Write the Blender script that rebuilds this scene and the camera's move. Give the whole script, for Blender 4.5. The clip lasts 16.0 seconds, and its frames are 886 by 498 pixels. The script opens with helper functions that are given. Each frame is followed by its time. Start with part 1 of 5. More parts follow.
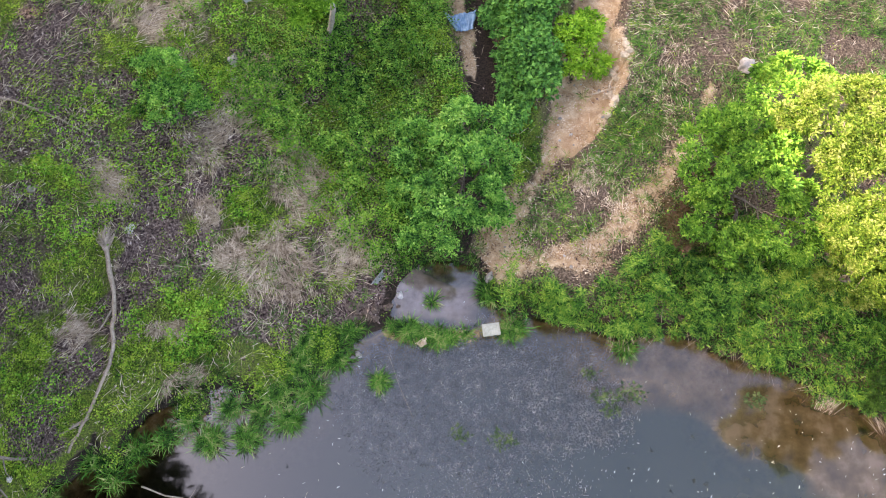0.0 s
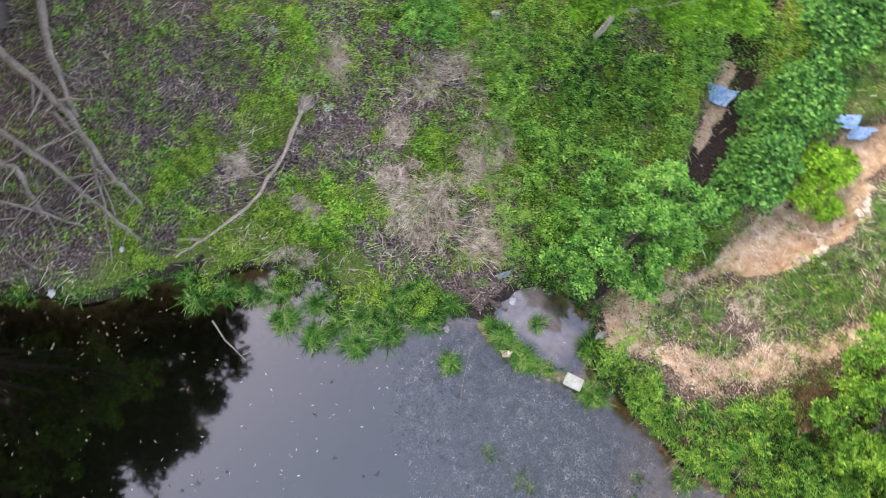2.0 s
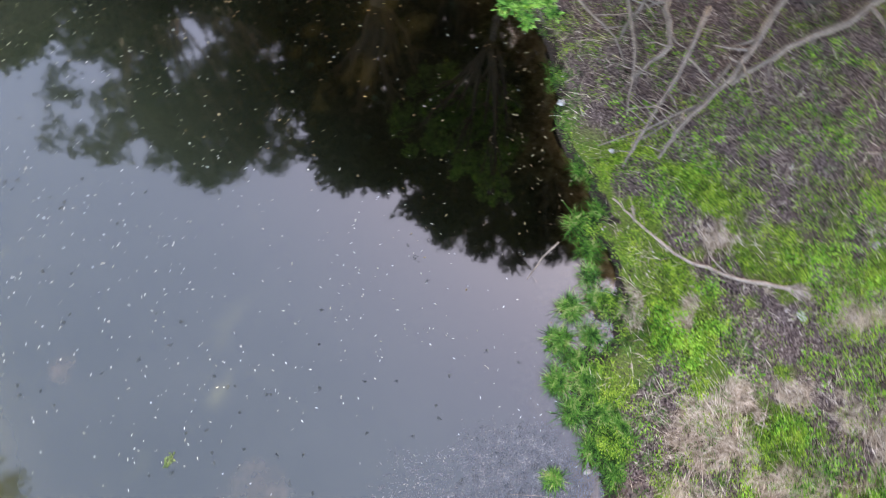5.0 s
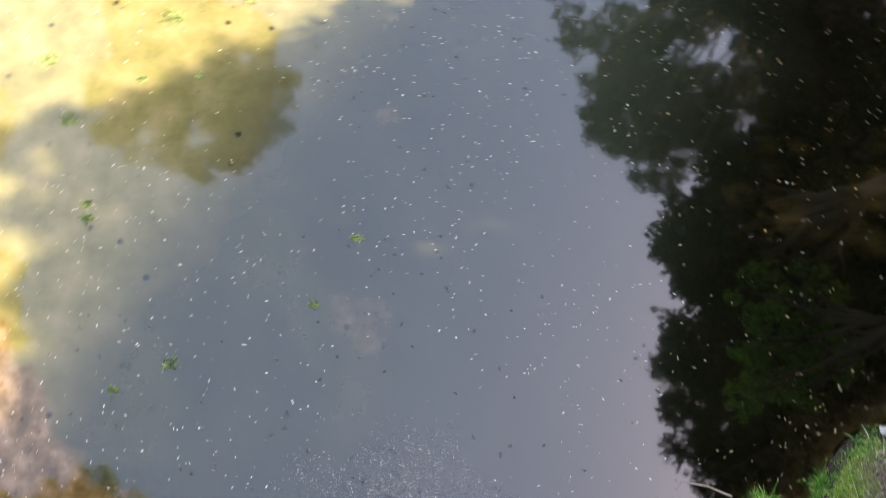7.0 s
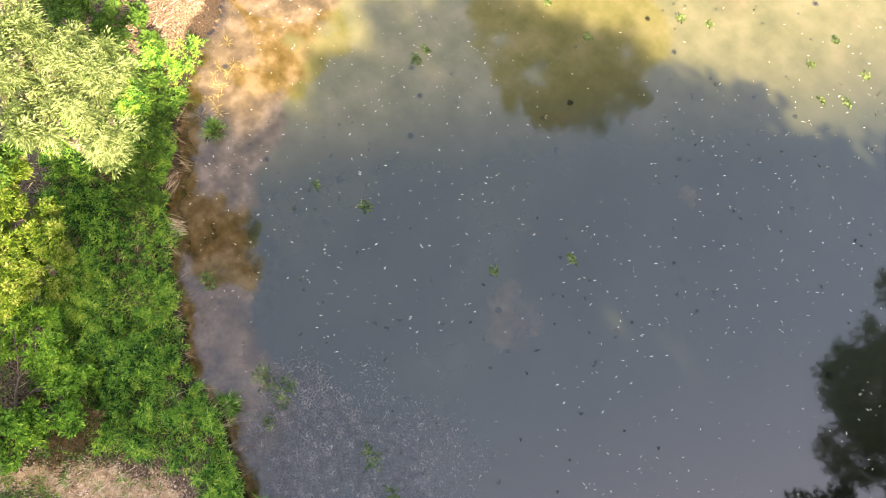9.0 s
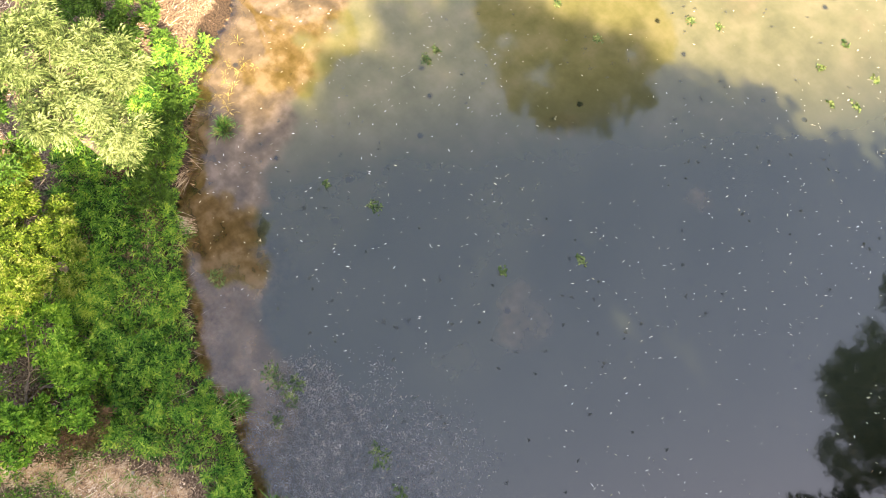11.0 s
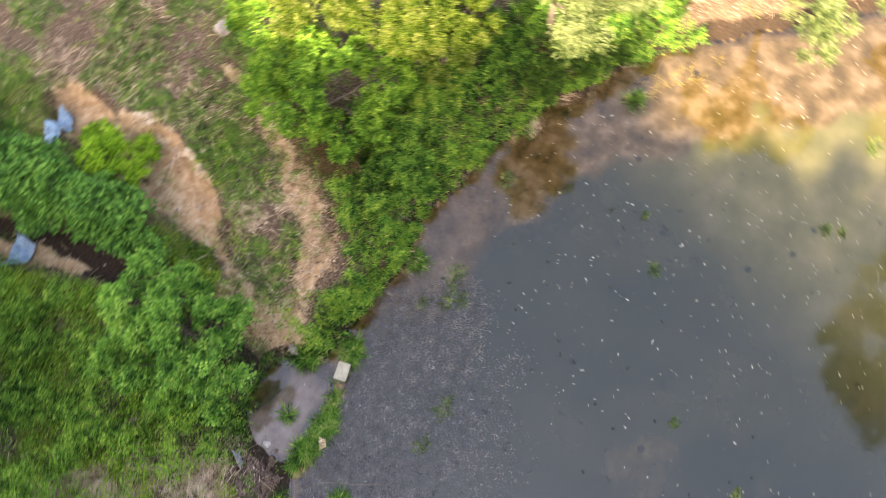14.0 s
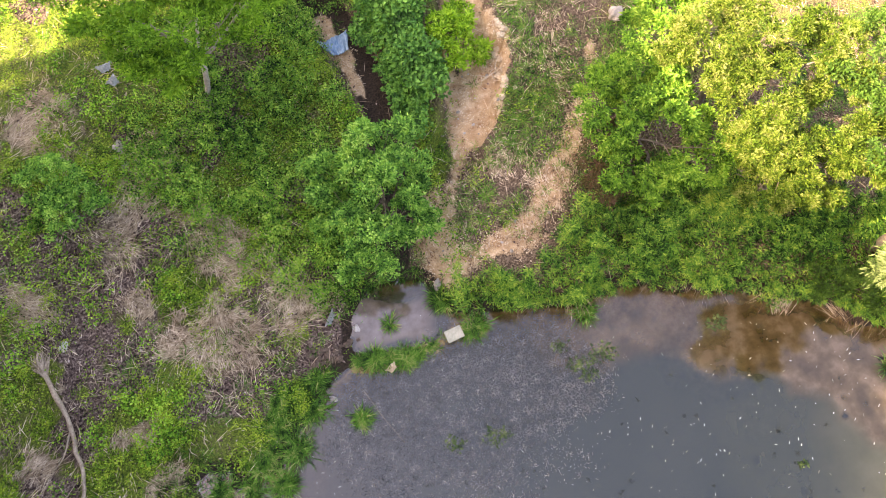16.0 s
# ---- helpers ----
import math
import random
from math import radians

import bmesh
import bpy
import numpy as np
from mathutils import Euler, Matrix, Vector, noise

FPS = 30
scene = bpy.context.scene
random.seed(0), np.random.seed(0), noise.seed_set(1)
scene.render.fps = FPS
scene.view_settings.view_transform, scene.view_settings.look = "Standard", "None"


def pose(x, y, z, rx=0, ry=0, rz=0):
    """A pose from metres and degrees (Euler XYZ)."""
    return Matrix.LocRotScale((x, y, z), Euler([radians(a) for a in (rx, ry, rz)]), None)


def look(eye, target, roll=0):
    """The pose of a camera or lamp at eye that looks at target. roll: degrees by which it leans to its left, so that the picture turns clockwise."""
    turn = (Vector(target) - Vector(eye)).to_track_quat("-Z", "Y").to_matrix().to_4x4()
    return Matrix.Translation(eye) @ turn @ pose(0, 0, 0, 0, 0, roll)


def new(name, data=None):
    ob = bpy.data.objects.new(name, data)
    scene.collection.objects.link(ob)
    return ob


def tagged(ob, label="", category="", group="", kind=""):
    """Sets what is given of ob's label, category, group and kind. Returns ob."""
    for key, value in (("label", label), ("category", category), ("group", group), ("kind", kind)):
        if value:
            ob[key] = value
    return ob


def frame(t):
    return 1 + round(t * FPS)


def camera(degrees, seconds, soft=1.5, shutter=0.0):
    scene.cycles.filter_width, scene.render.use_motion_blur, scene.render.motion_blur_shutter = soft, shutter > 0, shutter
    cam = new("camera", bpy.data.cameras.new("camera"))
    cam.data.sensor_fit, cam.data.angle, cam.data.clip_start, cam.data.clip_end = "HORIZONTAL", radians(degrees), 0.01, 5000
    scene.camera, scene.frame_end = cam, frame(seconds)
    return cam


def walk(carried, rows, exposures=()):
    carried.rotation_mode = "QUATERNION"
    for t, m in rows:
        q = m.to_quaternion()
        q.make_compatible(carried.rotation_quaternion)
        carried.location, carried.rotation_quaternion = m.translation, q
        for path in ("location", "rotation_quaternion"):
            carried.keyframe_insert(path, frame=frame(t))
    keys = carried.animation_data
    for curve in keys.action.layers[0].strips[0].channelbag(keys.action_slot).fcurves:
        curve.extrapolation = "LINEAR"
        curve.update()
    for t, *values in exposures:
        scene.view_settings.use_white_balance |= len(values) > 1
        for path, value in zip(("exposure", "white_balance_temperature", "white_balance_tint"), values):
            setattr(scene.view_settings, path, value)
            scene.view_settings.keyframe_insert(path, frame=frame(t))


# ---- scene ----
cam = camera(65.4, 16.0, soft=0.5, shutter=0.4)
PATH = [
    (0, (0.022, 0.007, 12.871), (0.02, 0.598, 10.96), 0.4),
    (0.5, (0.01, 0.0, 12.866), (-0.039, 0.587, 10.955), 0.2),
    (1, (-0.071, 0.01, 12.875), (-0.218, 0.573, 10.962), -0.0),
    (1.5, (-0.198, 0.019, 12.856), (-0.436, 0.543, 10.941), -0.0),
    (2, (-0.314, -0.013, 12.816), (-0.637, 0.461, 10.9), 0.1),
    (2.5, (-0.453, -0.043, 12.806), (-0.851, 0.358, 10.887), 0.1),
    (3, (-0.537, -0.114, 12.806), (-1.017, 0.175, 10.886), -0.0),
    (5.5, (-0.329, -0.537, 13.222), (-0.764, -0.951, 11.314), 0.3),
    (6, (-0.265, -0.588, 13.196), (-0.569, -1.102, 11.288), 0.1),
    (6.5, (-0.163, -0.621, 13.154), (-0.318, -1.201, 11.247), -0.0),
    (7, (-0.05, -0.725, 13.132), (-0.015, -1.315, 11.221), 0.0),
    (7.5, (0.078, -0.71, 13.101), (0.299, -1.262, 11.191), 0.2),
    (8, (0.192, -0.701, 13.081), (0.583, -1.141, 11.17), -0.4),
    (8.5, (0.215, -0.637, 13.054), (0.702, -0.979, 11.145), -0.9),
    (9, (0.251, -0.611, 13.079), (0.736, -0.953, 11.169), -0.6),
    (11.5, (0.342, -0.395, 13.1), (0.829, -0.739, 11.19), 0.0),
    (12, (0.329, -0.341, 13.12), (0.815, -0.681, 11.21), 0.2),
    (12.5, (0.328, -0.271, 13.11), (0.842, -0.565, 11.199), 0.2),
    (13, (0.282, -0.16, 13.048), (0.854, -0.331, 11.139), 0.3),
    (13.5, (0.269, -0.065, 12.983), (0.863, -0.029, 11.074), 0.3),
    (14, (0.25, 0.055, 12.918), (0.786, 0.299, 11.007), 0.3),
    (14.5, (0.239, 0.197, 12.924), (0.642, 0.609, 11.009), -0.4),
    (15, (0.134, 0.17, 12.91), (0.388, 0.701, 10.999), -1.1),
    (15.5, (0.075, 0.167, 12.905), (0.256, 0.735, 10.996), -0.8),
    (16, (0.074, 0.242, 12.921), (0.244, 0.809, 11.01), -0.4),
]
# the camera's own exposure (stops) and white balance over time
EXPOSURES = [(0.0, 2.75, 7500, 20), (1.5, 2.95, 7500, 20), (3.0, 3.18, 7600, 21), (5.5, 3.38, 7700, 22), (7.0, 3.08, 7900, 20),
             (8.0, 2.78, 8200, 18), (9.0, 2.66, 8200, 18), (12.5, 2.63, 8300, 18), (14.5, 2.56, 8600, 22), (16.0, 2.76, 8600, 26)]
walk(cam, [(t, look(eye, target, roll)) for t, eye, target, roll in PATH], EXPOSURES)

# ---- light: a low western sun behind tall bank trees, clear sky ----
SUN_EL, SUN_AZ = radians(40), math.atan2(-0.995, 0.08)
sky_world = bpy.data.worlds.new("sky")
sky_world.use_nodes = True
scene.world = sky_world
sky = sky_world.node_tree.nodes.new("ShaderNodeTexSky")
sky.sky_type, sky.sun_disc = "NISHITA", False
sky.sun_elevation, sky.sun_rotation = SUN_EL, SUN_AZ
sky.dust_density, sky.air_density = 2.5, 1.0
back = sky_world.node_tree.nodes["Background"]
back.inputs["Strength"].default_value = 0.15
sky_world.node_tree.links.new(sky.outputs[0], back.inputs["Color"])
sun_data = bpy.data.lights.new("sun", "SUN")
sun_data.energy, sun_data.angle, sun_data.color = 4.2, radians(0.9), (1.0, 0.92, 0.76)
sun = new("sun", sun_data)
sun_way = Vector((math.sin(SUN_AZ) * math.cos(SUN_EL), math.cos(SUN_AZ) * math.cos(SUN_EL), math.sin(SUN_EL)))
sun.matrix_world = look(sun_way * 60, (0, 0, 0))

# ---- materials ----
def shader(name):
    m = bpy.data.materials.new(name)
    m.use_nodes = True
    t = m.node_tree
    return m, t, t.nodes["Principled BSDF"], t.nodes["Material Output"]


def node(t, kind, **values):
    n = t.nodes.new(kind)
    for key, value in values.items():
        n.inputs[key.replace("_", " ")].default_value = value
    return n


def ramp(t, source, stops, smooth=False):
    n = t.nodes.new("ShaderNodeValToRGB")
    if smooth:
        n.color_ramp.interpolation = "EASE"
    while len(n.color_ramp.elements) < len(stops):
        n.color_ramp.elements.new(0.5)
    for e, (at, c) in zip(n.color_ramp.elements, stops):
        e.position, e.color = at, (*c, 1) if len(c) == 3 else c
    t.links.new(source, n.inputs["Fac"])
    return n.outputs["Color"]


def blend(t, fac, a, b, kind="MIX"):
    n = t.nodes.new("ShaderNodeMix")
    n.data_type, n.blend_type = "RGBA", kind
    for slot, v in ((0, fac), (6, a), (7, b)):
        if isinstance(v, bpy.types.NodeSocket):
            t.links.new(v, n.inputs[slot])
        elif slot == 0:
            n.inputs[0].default_value = v
        else:
            n.inputs[slot].default_value = (*v, 1)
    return n.outputs[2]


def maths(t, op, a, b=0.5, clamp=False):
    n = t.nodes.new("ShaderNodeMath")
    n.operation, n.use_clamp = op, clamp
    n.inputs[2].default_value = -0.12
    for slot, v in ((0, a), (1, b)):
        if isinstance(v, bpy.types.NodeSocket):
            t.links.new(v, n.inputs[slot])
        else:
            n.inputs[slot].default_value = v
    return n.outputs[0]


def noise_tex(t, scale, detail=4.0, rough=0.6, where=None):
    n = node(t, "ShaderNodeTexNoise", Scale=scale, Detail=detail, Roughness=rough)
    if where is None:
        where = t.nodes.new("ShaderNodeNewGeometry").outputs["Position"]
    t.links.new(where, n.inputs["Vector"])
    return n.outputs["Fac"]


def bumped(t, bsdf, source, strength, distance):
    n = node(t, "ShaderNodeBump", Strength=strength, Distance=distance)
    t.links.new(source, n.inputs["Height"])
    t.links.new(n.outputs[0], bsdf.inputs["Normal"])


def attr(t, name):
    n = t.nodes.new("ShaderNodeAttribute")
    n.attribute_name = name
    return n.outputs["Fac"]


def leaf_material(name, stops, translucent=0.35, patch=0.6, rough=0.42):
    """Leaves: a colour for each leaf, drifting in patches, with some light passing through."""
    m, t, bsdf, out = shader(name)
    geo = t.nodes.new("ShaderNodeNewGeometry")
    own = geo.outputs["Random Per Island"]
    drift = noise_tex(t, patch, 3.0)
    spray = noise_tex(t, 5.5, 2.0)
    mixed = maths(t, "ADD", maths(t, "ADD", maths(t, "MULTIPLY", own, 0.52), 0.04), maths(t, "MULTIPLY", maths(t, "SUBTRACT", drift, 0.35), 0.7))
    mixed = maths(t, "ADD", mixed, maths(t, "MULTIPLY", maths(t, "SUBTRACT", spray, 0.44), 1.6), True)
    mixed = maths(t, "MULTIPLY_ADD", mixed, 1.25, True)
    colour = ramp(t, mixed, stops)
    fine = noise_tex(t, 60.0, 2.0)
    colour = blend(t, 0.35, colour, ramp(t, fine, [(0.3, (0.55, 0.55, 0.5)), (0.7, (1, 1, 1))]), "MULTIPLY")
    t.links.new(colour, bsdf.inputs["Base Color"])
    bsdf.inputs["Roughness"].default_value = rough
    bsdf.inputs["Specular IOR Level"].default_value = 0.08
    if translucent:
        thin = t.nodes.new("ShaderNodeBsdfTranslucent")
        warm = blend(t, 1.0, colour, (1.25, 1.15, 0.5), "MULTIPLY")
        t.links.new(warm, thin.inputs["Color"])
        mix = node(t, "ShaderNodeMixShader", Fac=translucent)
        t.links.new(bsdf.outputs[0], mix.inputs[1])
        t.links.new(thin.outputs[0], mix.inputs[2])
        t.links.new(mix.outputs[0], out.inputs["Surface"])
    return m


def plain_material(name, low, high, scale=30.0, rough=0.85, bump=0.3, stretch=None):
    """Wood, stone, cloth: two tones at two scales, with fine relief."""
    m, t, bsdf, out = shader(name)
    where = t.nodes.new("ShaderNodeTexCoord").outputs["Object"]
    if stretch:
        mp = t.nodes.new("ShaderNodeMapping")
        mp.inputs["Scale"].default_value = stretch
        t.links.new(where, mp.inputs["Vector"])
        where = mp.outputs[0]
    fine, wide = noise_tex(t, scale, 5.0, 0.65, where), noise_tex(t, scale * 0.15, 3.0, 0.6, where)
    both = maths(t, "ADD", maths(t, "MULTIPLY", fine, 0.6), maths(t, "MULTIPLY", wide, 0.4))
    t.links.new(ramp(t, both, [(0.35, low), (0.65, high)]), bsdf.inputs["Base Color"])
    bsdf.inputs["Roughness"].default_value = rough
    bsdf.inputs["Specular IOR Level"].default_value = 0.3
    bumped(t, bsdf, fine, bump, 0.01)
    return m


def ground_material():
    """Soil under everything: leaf litter, straw, bare sandy clay, wet mud and pond bed, by the zones of the terrain."""
    m, t, bsdf, out = shader("soil")
    tiny, small, mid, wide = (noise_tex(t, s, d, 0.65) for s, d in ((90, 3), (28, 5), (6, 5), (0.9, 4)))
    soil = ramp(t, small, [(0.34, (0.03, 0.02, 0.013)), (0.5, (0.14, 0.095, 0.062)), (0.7, (0.36, 0.27, 0.19))])
    litter = ramp(t, noise_tex(t, 22, 6, 0.75), [(0.36, (0.018, 0.011, 0.009)), (0.5, (0.135, 0.088, 0.071)), (0.66, (0.43, 0.325, 0.265))])
    straw = ramp(t, noise_tex(t, 18, 6, 0.75), [(0.34, (0.16, 0.11, 0.065)), (0.5, (0.44, 0.33, 0.215)), (0.68, (0.74, 0.6, 0.43))])
    clay = ramp(t, mid, [(0.3, (0.38, 0.225, 0.12)), (0.52, (0.58, 0.41, 0.25)), (0.72, (0.74, 0.6, 0.43))])
    clay = blend(t, 0.45, clay, ramp(t, noise_tex(t, 45, 5, 0.7), [(0.35, (0.62, 0.54, 0.46)), (0.62, (1.2, 1.1, 0.96))]), "MULTIPLY")
    moss = ramp(t, noise_tex(t, 34, 6, 0.8), [(0.37, (0.022, 0.032, 0.009)), (0.5, (0.11, 0.165, 0.022)), (0.63, (0.31, 0.39, 0.05))])
    bed = ramp(t, mid, [(0.3, (0.15, 0.085, 0.03)), (0.5, (0.4, 0.26, 0.12)), (0.7, (0.62, 0.46, 0.28))])

    def zone(name, soft=0.5):
        ragged = maths(t, "ADD", attr(t, name), maths(t, "MULTIPLY", maths(t, "SUBTRACT", maths(t, "MULTIPLY", maths(t, "ADD", small, mid), 0.5), 0.5), soft * 1.5))
        return ramp(t, ragged, [(0.35, (0, 0, 0)), (0.65, (1, 1, 1))])

    colour = blend(t, zone("moss"), soil, moss)
    colour = blend(t, zone("litter"), colour, litter)
    colour = blend(t, zone("straw"), colour, straw)
    colour = blend(t, zone("bare", 1.1), colour, clay)
    colour = blend(t, zone("wet", 0.25), colour, bed)
    mud = ramp(t, small, [(0.35, (0.014, 0.01, 0.007)), (0.65, (0.07, 0.048, 0.032))])
    colour = blend(t, zone("mud", 0.4), colour, mud)
    colour = blend(t, 0.5, colour, ramp(t, wide, [(0.3, (0.7, 0.68, 0.66)), (0.7, (1.1, 1.1, 1.08))]), "MULTIPLY")
    t.links.new(colour, bsdf.inputs["Base Color"])
    bsdf.inputs["Roughness"].default_value = 0.95
    bsdf.inputs["Specular IOR Level"].default_value = 0.2
    bumped(t, bsdf, maths(t, "ADD", small, tiny), 0.6, 0.03)
    return m


def water_material():
    """Turbid pond water: silt hides the bed with depth, a smooth surface mirrors the sky."""
    m, t, bsdf, out = shader("pond_water")
    t.nodes.remove(bsdf)
    wide, mid, fine = noise_tex(t, 0.35, 4), noise_tex(t, 1.3, 4), noise_tex(t, 7, 4)
    # Near-black murk puts the bank trees' shade into the western water's colour.
    shaded_murk = ramp(t, wide, [(0.3, (0.002, 0.002, 0.001)), (0.7, (0.005, 0.0045, 0.002))])
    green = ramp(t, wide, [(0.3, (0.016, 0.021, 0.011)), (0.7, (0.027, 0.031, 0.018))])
    sunlit_silt = ramp(t, mid, [(0.3, (0.072, 0.071, 0.025)), (0.5, (0.1, 0.094, 0.037)), (0.7, (0.132, 0.118, 0.056))])
    murk = blend(t, attr(t, "silt"), blend(t, attr(t, "open"), shaded_murk, green), sunlit_silt)
    plume = ramp(t, maths(t, "MULTIPLY", attr(t, "plume"), maths(t, "ADD", mid, 0.5)), [(0.3, (0, 0, 0)), (0.9, (0.85, 0.85, 0.85))], True)
    murk = blend(t, plume, murk, ramp(t, noise_tex(t, 2.4, 4, 0.55), [(0.34, (0.05, 0.03, 0.008)), (0.5, (0.1, 0.064, 0.026)), (0.66, (0.17, 0.12, 0.07))]))
    murk = blend(t, attr(t, "pale"), murk, ramp(t, noise_tex(t, 3.5, 4), [(0.35, (0.12, 0.088, 0.074)), (0.65, (0.24, 0.19, 0.165))]))
    spots = node(t, "ShaderNodeTexVoronoi", Scale=1.5, Randomness=1.0)
    t.links.new(t.nodes.new("ShaderNodeNewGeometry").outputs["Position"], spots.inputs["Vector"])
    near = maths(t, "ADD", spots.outputs["Distance"], maths(t, "MULTIPLY", fine, 0.2))
    some = ramp(t, spots.outputs["Color"], [(0.3, (0, 0, 0)), (0.4, (1, 1, 1))])
    dot = maths(t, "MULTIPLY", ramp(t, near, [(0.14, (0.85, 0.85, 0.85)), (0.25, (0, 0, 0))], True), some)
    murk = blend(t, dot, murk, (0.008, 0.011, 0.006))
    diffuse = t.nodes.new("ShaderNodeBsdfDiffuse")
    t.links.new(murk, diffuse.inputs["Color"])
    clear = node(t, "ShaderNodeBsdfTransparent", Color=(0.93, 0.88, 0.74, 1))
    cloudy = maths(t, "MULTIPLY", attr(t, "depth"), maths(t, "ADD", maths(t, "MULTIPLY", mid, 2.6), 1.2))
    body = t.nodes.new("ShaderNodeMixShader")
    t.links.new(ramp(t, cloudy, [(0.0, (0.06, 0.06, 0.06)), (0.25, (0.55, 0.55, 0.55)), (0.7, (0.92, 0.92, 0.92)), (1.0, (1, 1, 1))]), body.inputs["Fac"])
    t.links.new(clear.outputs[0], body.inputs[1])
    t.links.new(diffuse.outputs[0], body.inputs[2])
    gloss = node(t, "ShaderNodeBsdfGlossy", Roughness=0.045, Color=(1, 1, 1, 1))
    ripple = node(t, "ShaderNodeBump", Strength=0.05, Distance=0.02)
    t.links.new(noise_tex(t, 2.2, 3), ripple.inputs["Height"])
    t.links.new(ripple.outputs[0], gloss.inputs["Normal"])
    fresnel = node(t, "ShaderNodeFresnel", IOR=1.75)
    top = t.nodes.new("ShaderNodeMixShader")
    t.links.new(fresnel.outputs[0], top.inputs["Fac"])
    t.links.new(body.outputs[0], top.inputs[1])
    t.links.new(gloss.outputs[0], top.inputs[2])
    t.links.new(top.outputs[0], out.inputs["Surface"])
    return m


SOIL, WATER = ground_material(), water_material()
COVER = leaf_material("cover_leaf", [(0.15, (0.01, 0.035, 0.01)), (0.36, (0.085, 0.24, 0.035)), (0.62, (0.19, 0.42, 0.06)), (0.95, (0.4, 0.6, 0.11))], 0.25)
LOW_COVER = leaf_material("low_leaf", [(0.1, (0.03, 0.07, 0.012)), (0.32, (0.14, 0.28, 0.03)), (0.65, (0.28, 0.45, 0.05)), (0.95, (0.46, 0.58, 0.08))], 0.25)
BROAD_LEAF = leaf_material("broad_weed_leaf", [(0.1, (0.03, 0.1, 0.015)), (0.35, (0.13, 0.34, 0.035)), (0.65, (0.26, 0.52, 0.06)), (0.95, (0.42, 0.66, 0.1))], 0.3)
DEAD_STALK = leaf_material("dead_stalk", [(0.1, (0.08, 0.05, 0.03)), (0.5, (0.25, 0.17, 0.1)), (0.9, (0.55, 0.43, 0.28))], 0.0)
GRASS = leaf_material("grass_blade", [(0.1, (0.015, 0.05, 0.01)), (0.4, (0.07, 0.2, 0.028)), (0.75, (0.15, 0.34, 0.045)), (0.97, (0.38, 0.4, 0.14))], 0.2)
HERB = leaf_material("herb_leaf", [(0.1, (0.015, 0.055, 0.015)), (0.34, (0.08, 0.25, 0.045)), (0.65, (0.215, 0.43, 0.068)), (0.95, (0.47, 0.62, 0.12))], 0.2)
# Darkened leaf copy: shade put into the colour of plants lit too strongly.
DIMMED_HERB = leaf_material("dimmed_herb_leaf", [(0.05, (0.02, 0.05, 0.01)), (0.5, (0.055, 0.13, 0.02)), (0.9, (0.12, 0.22, 0.04))], 0.15)
VINE = leaf_material("vine_leaf", [(0.05, (0.02, 0.065, 0.015)), (0.45, (0.07, 0.22, 0.04)), (0.9, (0.19, 0.42, 0.08))], 0.2, rough=0.4)
SHRUB = leaf_material("shrub_leaf", [(0.1, (0.02, 0.08, 0.018)), (0.38, (0.1, 0.29, 0.055)), (0.7, (0.23, 0.5, 0.09)), (0.97, (0.45, 0.7, 0.17))], 0.3)
BANK_TREE = leaf_material("bank_tree_leaf", [(0.05, (0.025, 0.085, 0.014)), (0.4, (0.115, 0.28, 0.036)), (0.75, (0.22, 0.44, 0.055)), (0.95, (0.38, 0.58, 0.1))], 0.3)
YOUNG = leaf_material("young_leaf", [(0.05, (0.04, 0.12, 0.015)), (0.45, (0.14, 0.34, 0.03)), (0.9, (0.28, 0.52, 0.06))], 0.35)
LIME = leaf_material("lime_leaf", [(0.05, (0.08, 0.2, 0.02)), (0.45, (0.24, 0.48, 0.04)), (0.9, (0.48, 0.7, 0.1))], 0.4)
ACACIA = leaf_material("sunny_leaf", [(0.1, (0.025, 0.055, 0.008)), (0.4, (0.085, 0.16, 0.018)), (0.7, (0.17, 0.24, 0.035)), (0.95, (0.31, 0.35, 0.11))], 0.35)
WILLOW = leaf_material("willow_leaf", [(0.1, (0.045, 0.075, 0.025)), (0.5, (0.145, 0.21, 0.07)), (0.9, (0.36, 0.43, 0.2))], 0.25)
# Leaf colour darkened so the crowns' shaded undersides mirror near black.
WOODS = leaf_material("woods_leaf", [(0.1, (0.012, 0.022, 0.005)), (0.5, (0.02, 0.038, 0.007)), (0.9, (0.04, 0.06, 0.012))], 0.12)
RUST = leaf_material("rust_leaf", [(0.2, (0.07, 0.05, 0.025)), (0.5, (0.1, 0.1, 0.03)), (0.8, (0.17, 0.1, 0.06))], 0.2)
STRAW = leaf_material("straw", [(0.1, (0.2, 0.135, 0.08)), (0.45, (0.58, 0.43, 0.3)), (0.9, (0.88, 0.73, 0.55))], 0.0)
LITTER = leaf_material("litter", [(0.15, (0.028, 0.016, 0.013)), (0.5, (0.115, 0.07, 0.058)), (0.8, (0.28, 0.19, 0.155)), (0.98, (0.62, 0.5, 0.42))], 0.0)
CHIP = leaf_material("earth_chip", [(0.1, (0.22, 0.125, 0.07)), (0.45, (0.5, 0.35, 0.22)), (0.9, (0.82, 0.67, 0.48))], 0.0)
FLAKE = leaf_material("floating_flake", [(0.1, (0.3, 0.28, 0.17)), (0.45, (0.56, 0.54, 0.41)), (0.85, (0.82, 0.81, 0.72))], 0.0)
SCUM = leaf_material("scum", [(0.1, (0.08, 0.082, 0.078)), (0.5, (0.145, 0.142, 0.14)), (0.9, (0.21, 0.2, 0.19)), (0.995, (0.34, 0.31, 0.27))], 0.0)
ALGAE = leaf_material("algae", [(0.1, (0.03, 0.06, 0.02)), (0.55, (0.075, 0.12, 0.035)), (0.95, (0.18, 0.22, 0.075))], 0.0)
